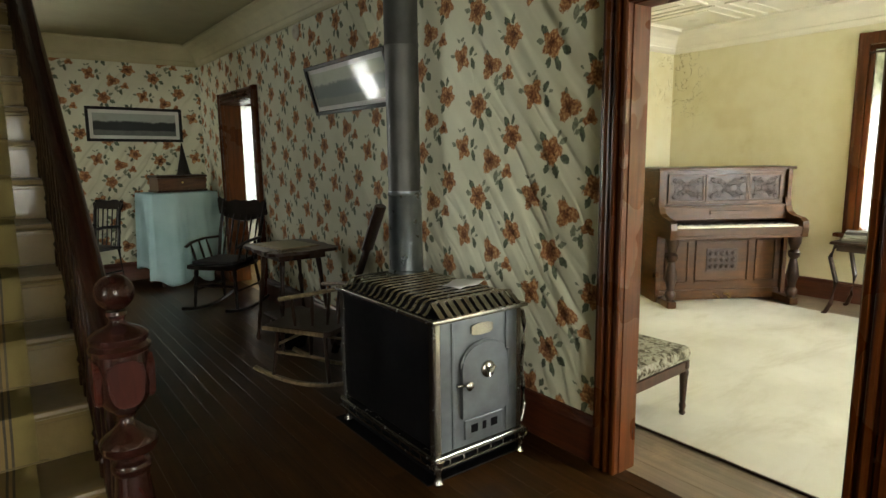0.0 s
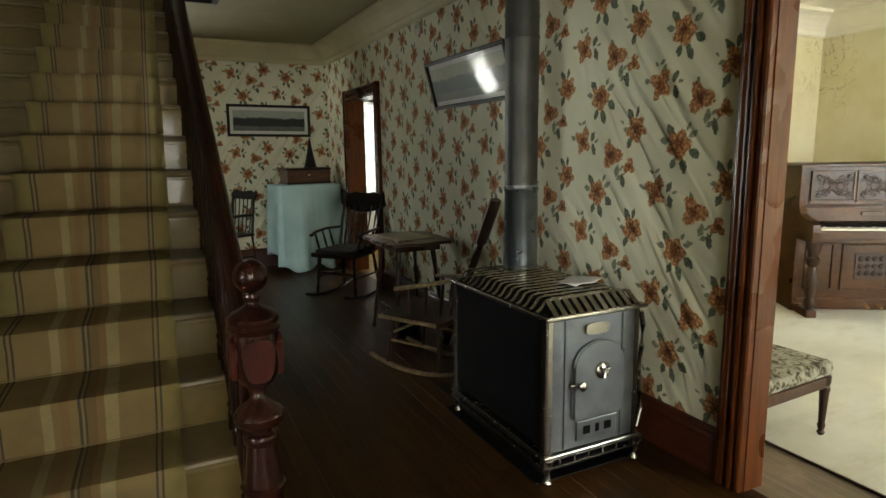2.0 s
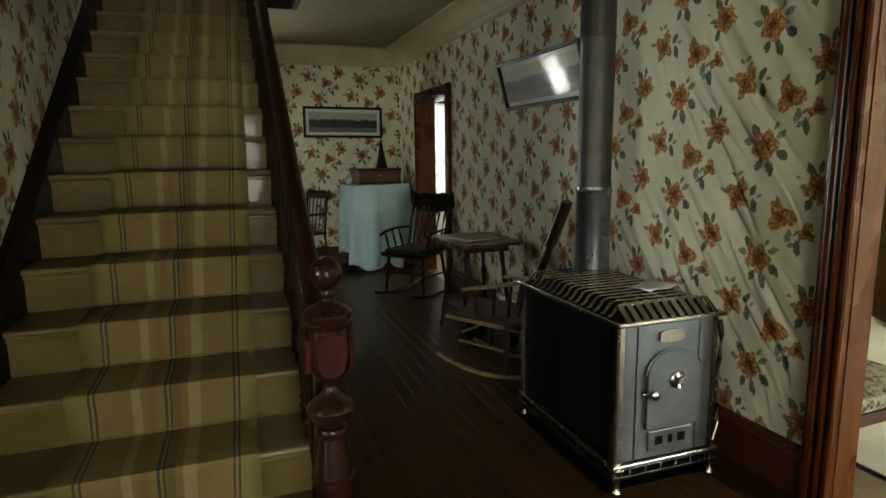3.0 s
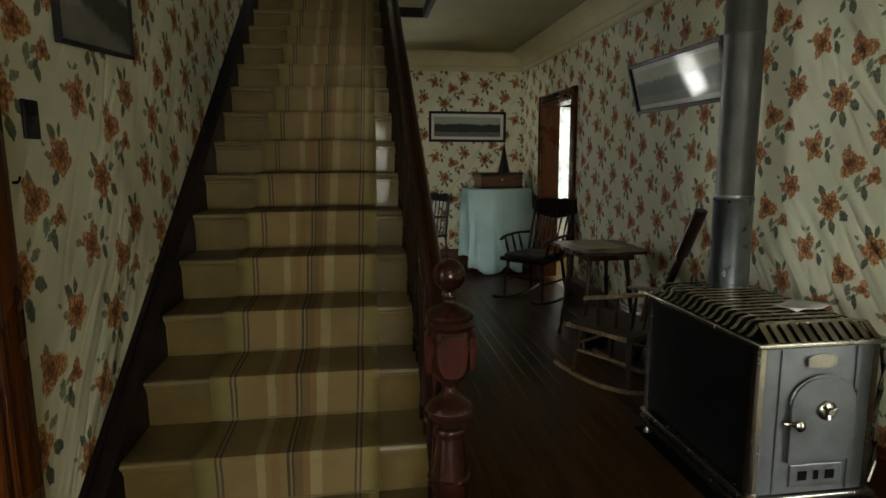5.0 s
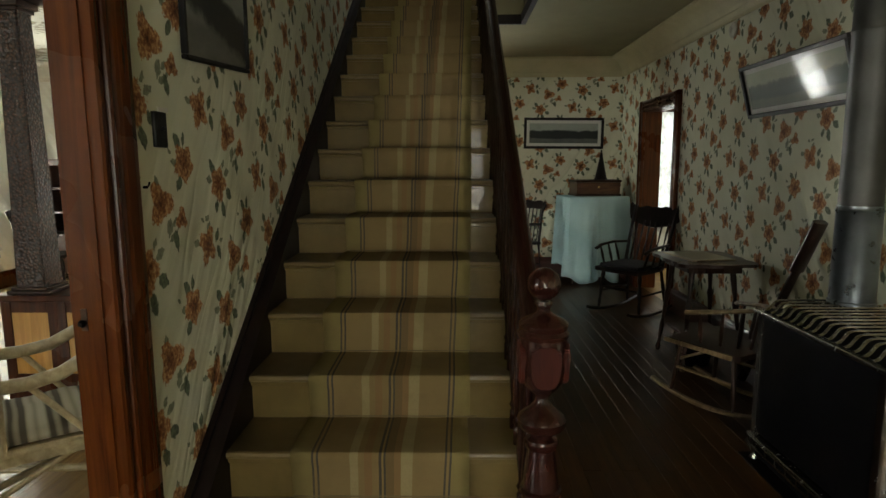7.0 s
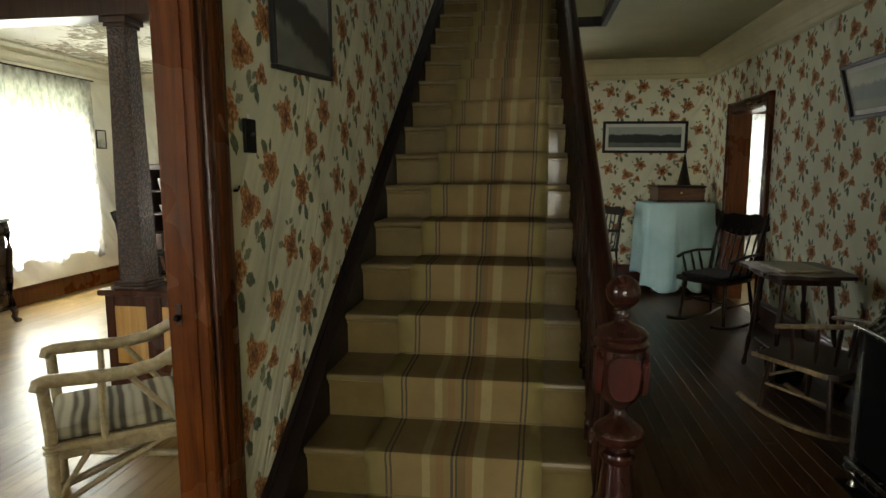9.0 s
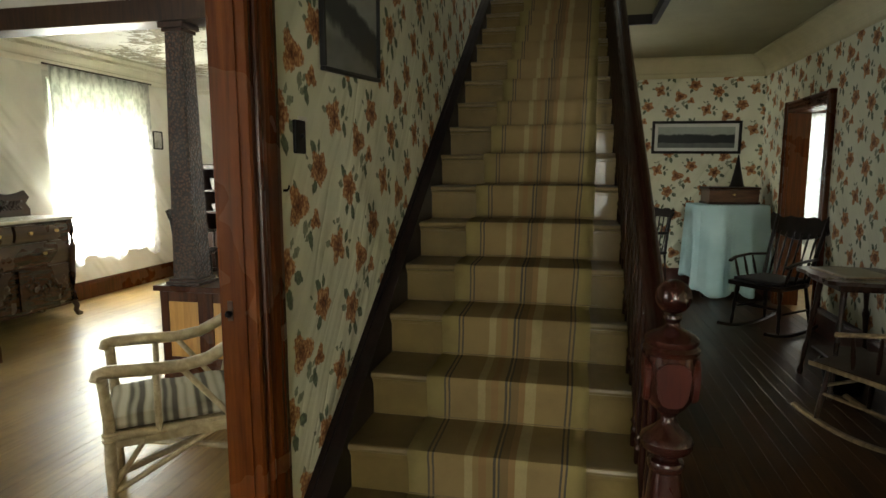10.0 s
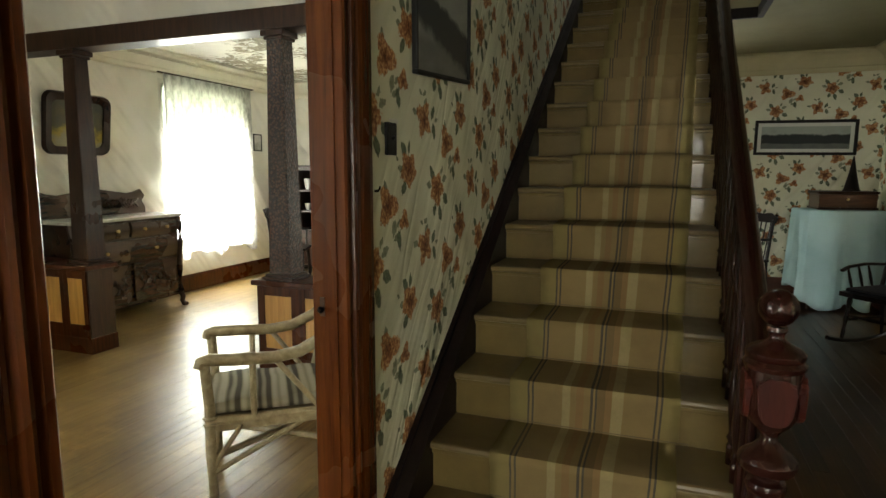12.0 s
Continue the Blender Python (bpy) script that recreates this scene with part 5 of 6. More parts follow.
# small lamp table with a shaped edge
lt = thing("side_table", "small dark wooden table with a scalloped top and splayed turned legs", "table", 1.68, 4.02, 0, 0)
top = []
for i in range(48):
    a = 2 * math.pi * i / 48
    k = 1 / (abs(math.cos(a) / 0.255) ** 6 + abs(math.sin(a) / 0.31) ** 6) ** (1 / 6)
    k *= 1 + 0.035 * math.cos(a * 8)
    top.append((k * math.cos(a), k * math.sin(a)))
bm = prism(B(), top, 0.022, pose(0, 0, 0.695))
part("tabletop", bm, DARK, lt)
part("apron", box(B(), -0.17, 0.17, -0.22, 0.22, 0.645, 0.695, 0.004), DARK, lt)
for sx in (-1, 1):
    for sy in (-1, 1):
        part("leg", turned(B(), (sx * 0.19, sy * 0.24, 0), (sx * 0.13, sy * 0.17, 0.66), ((0, 0.014), (0.04, 0.02), (0.1, 0.012), (0.3, 0.018), (0.36, 0.011), (0.6, 0.017), (0.66, 0.022), (0.72, 0.012), (0.9, 0.019), (1, 0.019)), 10), DARK, lt, smooth=True)
part("shelf", box(B(), -0.15, 0.15, -0.19, 0.19, 0.2, 0.216, 0.004), DARK, lt)
pm = thing("framed_document", "flat pale framed sheet lying on the small table", "document", 1.665, 4.05, 0.718, 8)
part("backing", box(B(), -0.15, 0.15, -0.2, 0.2, 0, 0.008, 0.002), PALE_WOOD, pm)
part("sheet", box(B(), -0.135, 0.135, -0.185, 0.185, 0.0081, 0.011), plain("yellowed_sheet", (0.36, 0.34, 0.25), 0.5, vary=0.1), pm)
sc = thing("coal_scuttle", "black metal scuttle on the floor under the small table", "scuttle", 1.63, 3.95, 0, 20)
part("bucket", turned(B(), (0, 0, 0), (0, 0, 0.19), ((0, 0.09), (0.05, 0.10), (0.6, 0.12), (1, 0.14)), 20), BLACK_IRON, sc, smooth=True)
part("rim", tube(B(), [(0.14 * math.cos(a), 0.14 * math.sin(a), 0.19) for a in (2 * math.pi * i / 20 for i in range(21))], 0.006, 6), NICKEL, sc, smooth=True)

# pale low-backed rocking chair behind the stove, one runner along x in its own frame
# highlights put into colour: pale rails and rockers, dark legs and spindles
pr = thing("pale_rocking_chair", "low wooden rocking chair, pale on its lit rails, with a bowed arm rail", "rocking chair", 1.53, 3.28, 0, -60)
for sy in (-1, 1):
    part("rocker", tube(B(), arc(lambda t: (-0.34 + 0.68 * t, sy * 0.19, 0.02 + 0.055 * (2 * t - 1) ** 2), 11), 0.019, 8, 0.7), PALE_WOOD, pr, "rocker coloured pale for the light on it", smooth=True)
    for sx in (-1, 1):
        part("leg", turned(B(), (sx * 0.2, sy * 0.19, 0.04), (sx * 0.165, sy * 0.165, 0.335), ((0, 0.011), (0.4, 0.015), (0.7, 0.012), (1, 0.014)), 10), DARK, pr, smooth=True)
    part("side_stretcher", rod(B(), (-0.19, sy * 0.18, 0.19), (0.19, sy * 0.18, 0.19), 0.009), PALE_WOOD, pr)
part("cross_stretcher", rod(B(), (-0.185, -0.18, 0.23), (-0.185, 0.18, 0.23), 0.009), PALE_WOOD, pr)
part("seat", prism(B(), [(-0.23, -0.2), (-0.2, -0.225), (0.2, -0.225), (0.23, -0.2), (0.23, 0.2), (0.2, 0.225), (-0.2, 0.225), (-0.23, 0.2)], 0.03, pose(0, 0, 0.333)), DARK, pr, "dark worn seat")
part("seat_edge", box(B(), -0.232, 0.2, -0.236, -0.2255, 0.336, 0.360, 0.003), PALE_WOOD, pr)
bow = arc(lambda t: (-0.10 + 0.0 * t + 0.34 * math.sin(math.pi * t), -0.225 + 0.45 * t, 0.53 + 0.06 * math.sin(math.pi * t)), 15)
part("arm_bow", tube(B(), bow, 0.022, 8, 0.6), PALE_WOOD, pr, "bowed pale arm rail", smooth=True)
for i in range(9):
    t = (i + 0.6) / 9.2
    a = (-0.10 + 0.34 * math.sin(math.pi * t), -0.225 + 0.45 * t, 0.525 + 0.06 * math.sin(math.pi * t))
    part("spindle", turned(B(), (a[0] * 0.85 - 0.01, a[1] * 0.87, 0.36), a, ((0, 0.008), (0.4, 0.012), (1, 0.007)), 8), DARK, pr, smooth=True)

pd = thing("wooden_paddle", "dark wooden paddle leaning against the papered wall", "paddle")
m0, m1 = Vector((1.80, 3.62, 0.01)), Vector((1.99, 3.26, 1.03))
part("shaft", tube(B(), [m0.lerp(m1, t) for t in (0, 0.3, 0.6, 0.85)], 0.032, 10, 0.7), DARK, pd, smooth=True)
part("blade", tube(B(), [m0.lerp(m1, t) for t in (0.72, 0.78, 0.84, 0.92, 0.98, 1.0)], 0.062, 12, 0.45), DARK, pd, smooth=True)

# ---- parlour ----
rug = thing("parlour_carpet", "large worn cream carpet covering most of the parlour floor", "carpet")
bm = box(B(), 2.475, 5.45, YF + 0.15, 3.5, 0.001, 0.012)
part("carpet_sheet", bm, CARPET, rug)
part("binding", box(B(), 2.465, 2.475, YF + 0.15, 3.5, 0.001, 0.011), DARK, rug, "dark bound carpet edge")

pn = thing("upright_piano", "brown walnut upright piano with carved fretwork panels", "piano", 4.60, 2.845, 0.012, -32.3)
W0, W1, D0, D1 = -0.055, 1.155, 0.20, 0.60
part("case_side", box(B(), W0, W0 + 0.04, D0 - 0.02, D1, 0, 1.165, 0.004), PIANO, pn)
part("case_side", box(B(), W1 - 0.04, W1, D0 - 0.02, D1, 0, 1.165, 0.004), PIANO, pn)
part("back", box(B(), W0 + 0.04, W1 - 0.04, D1 - 0.03, D1 - 0.01, 0.02, 1.16), PIANO, pn)
part("lid", box(B(), W0 - 0.02, W1 + 0.02, D0 - 0.045, D1 + 0.005, 1.165, 1.192, 0.008), PIANO, pn)
up = part("upper_panel", box(B(), W0 + 0.04, W1 - 0.04, D0 + 0.012, D0 + 0.03, 0.80, 1.165), PIANO, pn)
for a, b in ((0.055, 0.35), (0.395, 0.745), (0.79, 1.05)):
    bm = B()
    for x0, x1, z0, z1 in ((a - 0.02, b + 0.02, 1.115, 1.135), (a - 0.02, b + 0.02, 0.885, 0.905), (a - 0.02, a, 0.905, 1.115), (b, b + 0.02, 0.905, 1.115)):
        box(bm, x0, x1, D0 - 0.004, D0 + 0.012, z0, z1, 0.004)
    fr = part("fret_panel", bm, PIANO, pn, "moulded panel frame")
    bm = B()
    cx, cz = (a + b) / 2, 1.01
    hw, hh = (b - a) / 2, 0.105
    box(bm, a, b, D0 + 0.004, D0 + 0.011, 0.905, 1.115)
    for sx in (-1, 1):
        for sz in (-1, 1):
            for k in range(3):
                f = 0.26 + 0.27 * k
                tube(bm, arc(lambda t: (cx + sx * hw * (f * 0.9) * math.sin(t * 2.6), D0 + 0.002, cz + sz * hh * (0.12 + 0.75 * t) * (0.6 + 0.15 * k)), 9), 0.0055, 6)
            turned(bm, (cx + sx * hw * 0.75, D0 + 0.004, cz + sz * hh * 0.7), (cx + sx * hw * 0.75, D0 - 0.004, cz + sz * hh * 0.7), ((0, 0.02), (1, 0.012)), 10)
            for k in range(4):
                px, pz = cx + sx * hw * (0.16 + 0.22 * k), cz + sz * hh * (0.25 + 0.32 * (k % 2))
                tube(bm, arc(lambda t: (px + 0.02 * math.cos(t * 5.4 + k), D0 + 0.001, pz + 0.02 * math.sin(t * 5.4 + k)), 9), 0.0045, 5)
    turned(bm, (cx, D0 + 0.004, cz), (cx, D0 - 0.006, cz), ((0, 0.034), (0.5, 0.03), (1, 0.012)), 12)
    part("fretwork", bm, PIANO_DARK, fr, "carved fretwork")
part("music_ledge", box(B(), W0 + 0.04, W1 - 0.04, D0 - 0.035, D0 + 0.012, 0.845, 0.865, 0.005), PIANO, pn)
part("fallboard", prism(B(), [(D0 + 0.01, 0.725), (D0 - 0.02, 0.725), (D0 - 0.05, 0.74), (D0 - 0.025, 0.845), (D0 + 0.01, 0.845)], W1 - W0 - 0.08, across(W0 + 0.04)), PIANO, pn)
part("music_desk", box(B(), 0.40, 0.78, D0 - 0.052, D0 - 0.04, 0.785, 0.815, 0.003), PIANO, pn)
part("key_bed", box(B(), W0, W1, -0.06, D0 + 0.01, 0.595, 0.675, 0.008), PIANO, pn)
part("key_slip", box(B(), W0 + 0.05, W1 - 0.05, -0.075, -0.05, 0.625, 0.69, 0.006), PIANO, pn)
for x, s in ((W0, 1), (W1, -1)):
    chk = [(-0.075, 0.60), (-0.085, 0.68), (-0.075, 0.735), (-0.03, 0.76), (0.08, 0.775), (0.14, 0.80), (0.17, 0.86), (0.19, 0.93), (0.21, 0.93), (0.21, 0.60)]
    part("cheek", prism(B(), chk, 0.055, across(x if s > 0 else x - 0.055)), PIANO, pn)
n = 42
for i in range(n):
    x0 = W0 + 0.075 + (W1 - W0 - 0.15) * i / n
    x1 = W0 + 0.075 + (W1 - W0 - 0.15) * (i + 1) / n
    part("white_key", box(B(), x0 + 0.0006, x1 - 0.0006, -0.05, 0.14, 0.684, 0.702), IVORY, pn)
    if i % 7 in (0, 1, 3, 4, 5) and i < n - 1:
        part("black_key", box(B(), x1 - 0.006, x1 + 0.006, 0.045, 0.14, 0.7025, 0.714), EBONY, pn)
for x in (0.0, 1.094):
    bm = turned(B(), (x, 0.0, 0.012), (x, 0.0, 0.60), ((0, 0.03), (0.05, 0.042), (0.1, 0.03), (0.14, 0.045), (0.2, 0.045), (0.24, 0.028), (0.3, 0.034), (0.42, 0.052), (0.55, 0.04), (0.66, 0.026), (0.7, 0.045), (0.76, 0.05), (0.8, 0.03), (0.9, 0.05), (1, 0.055)), 18)
    part("turned_leg", bm, PIANO_DARK, pn, "thick turned piano leg", smooth=True)
    part("toe_block", box(B(), x - 0.04, x + 0.04, -0.05, D0 + 0.02, 0.0, 0.06, 0.008), PIANO, pn)
lp = part("lower_panel", box(B(), W0 + 0.04, W1 - 0.04, D0 + 0.012, D0 + 0.03, 0.10, 0.595), PIANO, pn)
for a, b in ((0.05, 0.24), (0.33, 0.80), (0.89, 1.05)):
    bm = B()
    for x0, x1, z0, z1 in ((a - 0.015, b + 0.015, 0.535, 0.55), (a - 0.015, b + 0.015, 0.17, 0.185), (a - 0.015, a, 0.185, 0.535), (b, b + 0.015, 0.185, 0.535)):
        box(bm, x0, x1, D0, D0 + 0.012, z0, z1, 0.004)
    part("panel_moulding", bm, PIANO, lp)
bm = B()
box(bm, 0.42, 0.71, D0 + 0.004, D0 + 0.012, 0.27, 0.47, 0.003)
for i in range(5):
    for j in range(3):
        turned(bm, (0.46 + 0.052 * i, D0 + 0.005, 0.31 + 0.06 * j), (0.46 + 0.052 * i, D0 - 0.003, 0.31 + 0.06 * j), ((0, 0.024), (1, 0.010)), 8)
part("carved_tablet", bm, PIANO_DARK, lp, "carved centre tablet")
part("bottom_rail", box(B(), W0 + 0.04, W1 - 0.04, D0 - 0.005, D0 + 0.03, 0.012, 0.10, 0.006), PIANO, pn)
for x in (0.50, 0.60):
    part("pedal", tube(B(), [(x, D0, 0.06), (x, D0 - 0.04, 0.062), (x, D0 - 0.075, 0.055), (x, D0 - 0.09, 0.045)], 0.012, 8, 0.5), BRASS, pn, "small brass pedal", smooth=True)

# upholstered chair seen from the side
TAP = Mat("tapestry_cloth", 0.9, spec=0.1)
t1 = TAP.noise(26, None, 4, 0.6, 1.0)
TAP.colour(TAP.ramp(t1, [(0.38, (0.04, 0.034, 0.022)), (0.46, (0.12, 0.105, 0.07)), (0.52, (0.23, 0.22, 0.17)), (0.7, (0.31, 0.30, 0.24))])).bump(TAP.noise(300, None, 2), 0.001, 0.5)
TAP = TAP.m
uc = thing("upholstered_chair", "low wooden chair with a pale tapestry seat and turned legs", "chair", 2.24, 1.50, 0.012, 3)
bm = B()
box(bm, 0.02, 0.555, 0.03, 0.50, 0.285, 0.355, 0.03)
for v in bm.verts:
    if v.co.z > 0.33:
        v.co.z += 0.03 * (1 - ((v.co.x - 0.29) / 0.3) ** 2) * (1 - ((v.co.y - 0.26) / 0.3) ** 2)
part("seat_cushion", bm, TAP, uc, "pale flowered tapestry seat", smooth=True)
for y in (0.035, 0.465):
    part("seat_rail", box(B(), 0.03, 0.53, y, y + 0.03, 0.235, 0.288, 0.004), COLUMN, uc)
    part("front_leg", turned(B(), (0.51, y + 0.015, 0), (0.51, y + 0.015, 0.29), ((0, 0.012), (0.04, 0.018), (0.08, 0.012), (0.16, 0.018), (0.22, 0.014), (0.72, 0.021), (0.78, 0.025), (0.84, 0.018), (0.88, 0.024), (1, 0.024)), 12), DARK, uc, "dark turned leg", smooth=True)
    part("back_leg", tube(B(), [(-0.08, y + 0.015, 0), (-0.02, y + 0.015, 0.16), (0.02, y + 0.015, 0.32), (-0.02, y + 0.015, 0.6), (-0.07, y + 0.015, 0.86)], 0.018, 8), COLUMN, uc, smooth=True)
part("front_rail", box(B(), 0.50, 0.53, 0.065, 0.465, 0.235, 0.288, 0.004), COLUMN, uc)
part("back_pad", box(B(), -0.03, 0.01, 0.07, 0.45, 0.46, 0.80, 0.012), TAP, uc)

# plant table and books under the parlour window
ptb = thing("window_table", "small dark table with curved legs under the window", "table", 5.62, 1.62, 0.0, 0)
part("tabletop", box(B(), -0.22, 0.25, -0.42, 0.33, 0.585, 0.61, 0.008), DARK, ptb)
part("apron", box(B(), -0.18, 0.21, -0.38, 0.29, 0.53, 0.585, 0.003), DARK, ptb)
for sx, x in ((-1, -0.19), (1, 0.22)):
    for sy, y in ((-1, -0.38), (1, 0.29)):
        part("leg", tube(B(), [(x, y, 0.585), (x + sx * 0.01, y + sy * 0.03, 0.48), (x - sx * 0.01, y - sy * 0.02, 0.28), (x, y, 0.10), (x + sx * 0.02, y + sy * 0.03, 0.02), (x + sx * 0.03, y + sy * 0.05, 0.006)], 0.017, 8), DARK, ptb, smooth=True)
bk = thing("old_books", "small pile of old books on the window table", "books", 5.60, 1.80, 0.61, 14)
for i, c in enumerate(((0.10, 0.09, 0.06), (0.20, 0.19, 0.15), (0.07, 0.06, 0.05))):
    part("book", box(B(), -0.09 + 0.01 * i, 0.09 - 0.01 * i, -0.12 + 0.015 * i, 0.12 - 0.01 * i, 0.026 * i, 0.026 * i + 0.0255, 0.003), plain("book_cloth", c, 0.7), bk)

# ---- dining room ----
dv = thing("room_divider", "dark oak colonnade with panelled pedestals, square tapered columns and a beam", "room divider", kind="structure")
YA, YBK = 3.12, 3.34


def tapered(bm, cx, cy, z0, z1, a, b):
    lo = [bm.verts.new((cx + sx * a, cy + sy * a, z0)) for sx, sy in ((-1, -1), (1, -1), (1, 1), (-1, 1))]
    hi = [bm.verts.new((cx + sx * b, cy + sy * b, z1)) for sx, sy in ((-1, -1), (1, -1), (1, 1), (-1, 1))]
    bm.faces.new(lo[::-1]), bm.faces.new(hi)
    for i in range(4):
        bm.faces.new((lo[i], lo[(i + 1) % 4], hi[(i + 1) % 4], hi[i]))
    bmesh.ops.bevel(bm, geom=[e for e in bm.edges if abs(e.verts[0].co.z - e.verts[1].co.z) > 0.5], offset=0.004, segments=2, affect='EDGES')
    return bm


BEAD = Mat("carved_bead_oak", 0.35)
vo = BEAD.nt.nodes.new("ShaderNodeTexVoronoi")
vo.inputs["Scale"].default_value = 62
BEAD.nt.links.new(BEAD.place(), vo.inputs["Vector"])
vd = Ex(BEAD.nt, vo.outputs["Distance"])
# shade between the beads is painted in: colour darkens where the bump sinks
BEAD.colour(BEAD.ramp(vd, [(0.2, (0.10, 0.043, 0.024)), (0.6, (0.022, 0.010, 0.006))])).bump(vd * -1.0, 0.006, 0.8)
for x0, x1, cx, end in ((XW, -3.95, -4.035, 1), (-2.45, XLB, -2.30, -1)):
    pb = part("pedestal", box(B(), x0, x1, YA + 0.012, YBK, 0.0, 0.63), TRIM, dv, "panelled oak pedestal")
    part("pedestal_cap", box(B(), x0 - (0.03 if end < 0 else 0), x1 + (0.03 if end > 0 else 0), YA - 0.03, YBK + 0.03, 0.63, 0.665, 0.006), TRIM, pb)
    part("pedestal_foot", box(B(), x0 - (0.008 if end < 0 else 0), x1 + (0.008 if end > 0 else 0), YA, YBK + 0.01, 0.0, 0.12, 0.003), TRIM, pb)
    # end board in column oak: shade on the pedestal's end put into colour
    part("shaded_end_board", box(B(), x1 - 0.001 if end > 0 else x0 - 0.007, x1 + 0.007 if end > 0 else x0 + 0.001, YA + 0.004, YBK - 0.002, 0.121, 0.629, 0.002), COLUMN, pb, "end board coloured dark for its shaded side")
    # framed honey panels along the front
    G = 0.08 if end > 0 else 0.10
    xs = x1 - 0.05 if end > 0 else x0 + 0.05
    k = 0
    while (x0 + 0.02 < xs - 0.14 if end > 0 else xs + 0.22 < x1):
        w = 0.15 if end > 0 else 0.20
        a, b = (xs - w, xs) if end > 0 else (xs, xs + w)
        part("panel", box(B(), a, b, YA + 0.004, YA + 0.012, 0.22, 0.565, 0.002), HONEY, pb, "honey-coloured wood panel")
        part("stile", box(B(), b, b + G / 2, YA, YA + 0.012, 0.12, 0.63, 0.002), TRIM, pb)
        part("stile", box(B(), a - G / 2, a, YA, YA + 0.0118, 0.12, 0.63, 0.002), TRIM, pb)
        part("rail", box(B(), a + 0.001, b - 0.001, YA + 0.001, YA + 0.012, 0.12, 0.22, 0.002), TRIM, pb)
        part("rail", box(B(), a + 0.001, b - 0.001, YA + 0.001, YA + 0.012, 0.565, 0.63, 0.002), TRIM, pb)
        xs += (-(w + G) if end > 0 else (w + G))
    cy = (YA + YBK) / 2
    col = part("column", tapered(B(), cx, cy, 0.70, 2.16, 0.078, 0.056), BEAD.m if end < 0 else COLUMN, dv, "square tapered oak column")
    bm = B()
    box(bm, cx - 0.115, cx + 0.115, cy - 0.105, cy + 0.105, 0.665, 0.682, 0.003)
    box(bm, cx - 0.098, cx + 0.098, cy - 0.095, cy + 0.095, 0.682, 0.702, 0.005)
    part("column_base", bm, COLUMN, col)
    bm = B()
    box(bm, cx - 0.068, cx + 0.068, cy - 0.068, cy + 0.068, 2.145, 2.165, 0.004)
    box(bm, cx - 0.082, cx + 0.082, cy - 0.082, cy + 0.082, 2.165, 2.20, 0.006)
    part("column_capital", bm, COLUMN, col)
part("beam", box(B(), XW, XLB, YA + 0.02, YBK - 0.02, 2.20, 2.33, 0.006), COLUMN, dv, "dark oak beam")
part("wall_pilaster", box(B(), XW, XW + 0.05, YA + 0.03, YBK - 0.03, 0.665, 2.2, 0.004), COLUMN, dv)
wall_y("wall_over_beam", YA + 0.05, YBK - 0.05, XW, XLB, 2.33, CEIL, [], WHITE_CLOTH, "pale wall above the oak beam")

db = thing("sideboard", "dark carved oak sideboard with a marble top and low carved back", "sideboard", -4.60, 3.50, 0.0, 0)
L = 1.21
part("carcass", box(B(), -0.42, -0.02, 0.03, L - 0.012, 0.12, 0.90), SIDEBOARD, db)
part("marble_top", box(B(), -0.44, 0.03, -0.01, L + 0.02, 0.905, 0.935, 0.008), MARBLE, db, "grey marble slab")
for y0, y1, z0, z1, nm in ((0.06, 0.59, 0.75, 0.885, "drawer"), (0.62, 1.15, 0.75, 0.885, "drawer"), (0.06, 1.15, 0.53, 0.725, "drawer")):
    prof = [(-0.02, z0), (0.004, z0), (0.022, z0 + (z1 - z0) * 0.3), (0.022, z0 + (z1 - z0) * 0.7), (0.004, z1), (-0.02, z1)]
    d = part(nm, prism(B(), prof, y1 - y0, Matrix(((1, 0, 0, 0), (0, 0, 1, y0), (0, 1, 0, 0), (0, 0, 0, 1)))), SIDEBOARD, db, smooth=True)
    for t in (0.25, 0.75):
        yy = y0 + (y1 - y0) * t
        part("pull", turned(B(), (0.02, yy, (z0 + z1) / 2), (0.042, yy, (z0 + z1) / 2), ((0, 0.014), (0.4, 0.008), (1, 0.016)), 10), BRASS, d, "brass drawer pull", smooth=True)
for y0, y1 in ((0.06, 0.58), (0.63, 1.15)):
    d = part("door", box(B(), -0.02, 0.004, y0, y1, 0.15, 0.505, 0.004), SIDEBOARD, db)
    bm = B()
    rr = random.Random(int(y0 * 100))
    for i in range(9):
        yy = y0 + 0.07 + (y1 - y0 - 0.14) * i / 8
        zz = 0.36 + 0.05 * math.sin(i * 1.6)
        turned(bm, (0.002, yy, zz), (0.018, yy, zz), ((0, 0.026), (0.5, 0.022), (1, 0.006)), 8)
        tube(bm, arc(lambda t: (0.008, yy + 0.03 * math.sin(t * 3), zz - 0.02 - 0.09 * t), 6), 0.007, 6)
    part("carving", bm, SIDEBOARD, d, "applied leaf carving")
for y in (0.025, L - 0.025):
    part("corner_column", tube(B(), [(0.0, y, 0.905), (0.022, y, 0.80), (0.028, y, 0.66), (0.008, y, 0.52), (-0.002, y, 0.36), (0.006, y, 0.14)], 0.028, 10), SIDEBOARD, db, smooth=True)
    part("paw_foot", tube(B(), [(-0.01, y, 0.14), (0.025, y, 0.09), (0.01, y, 0.05), (0.035, y, 0.018), (0.06, y, 0.012)], 0.026, 10), SIDEBOARD, db, smooth=True)
    part("back_foot", box(B(), -0.42, -0.37, y - 0.025, y + 0.025, 0, 0.12), SIDEBOARD, db)
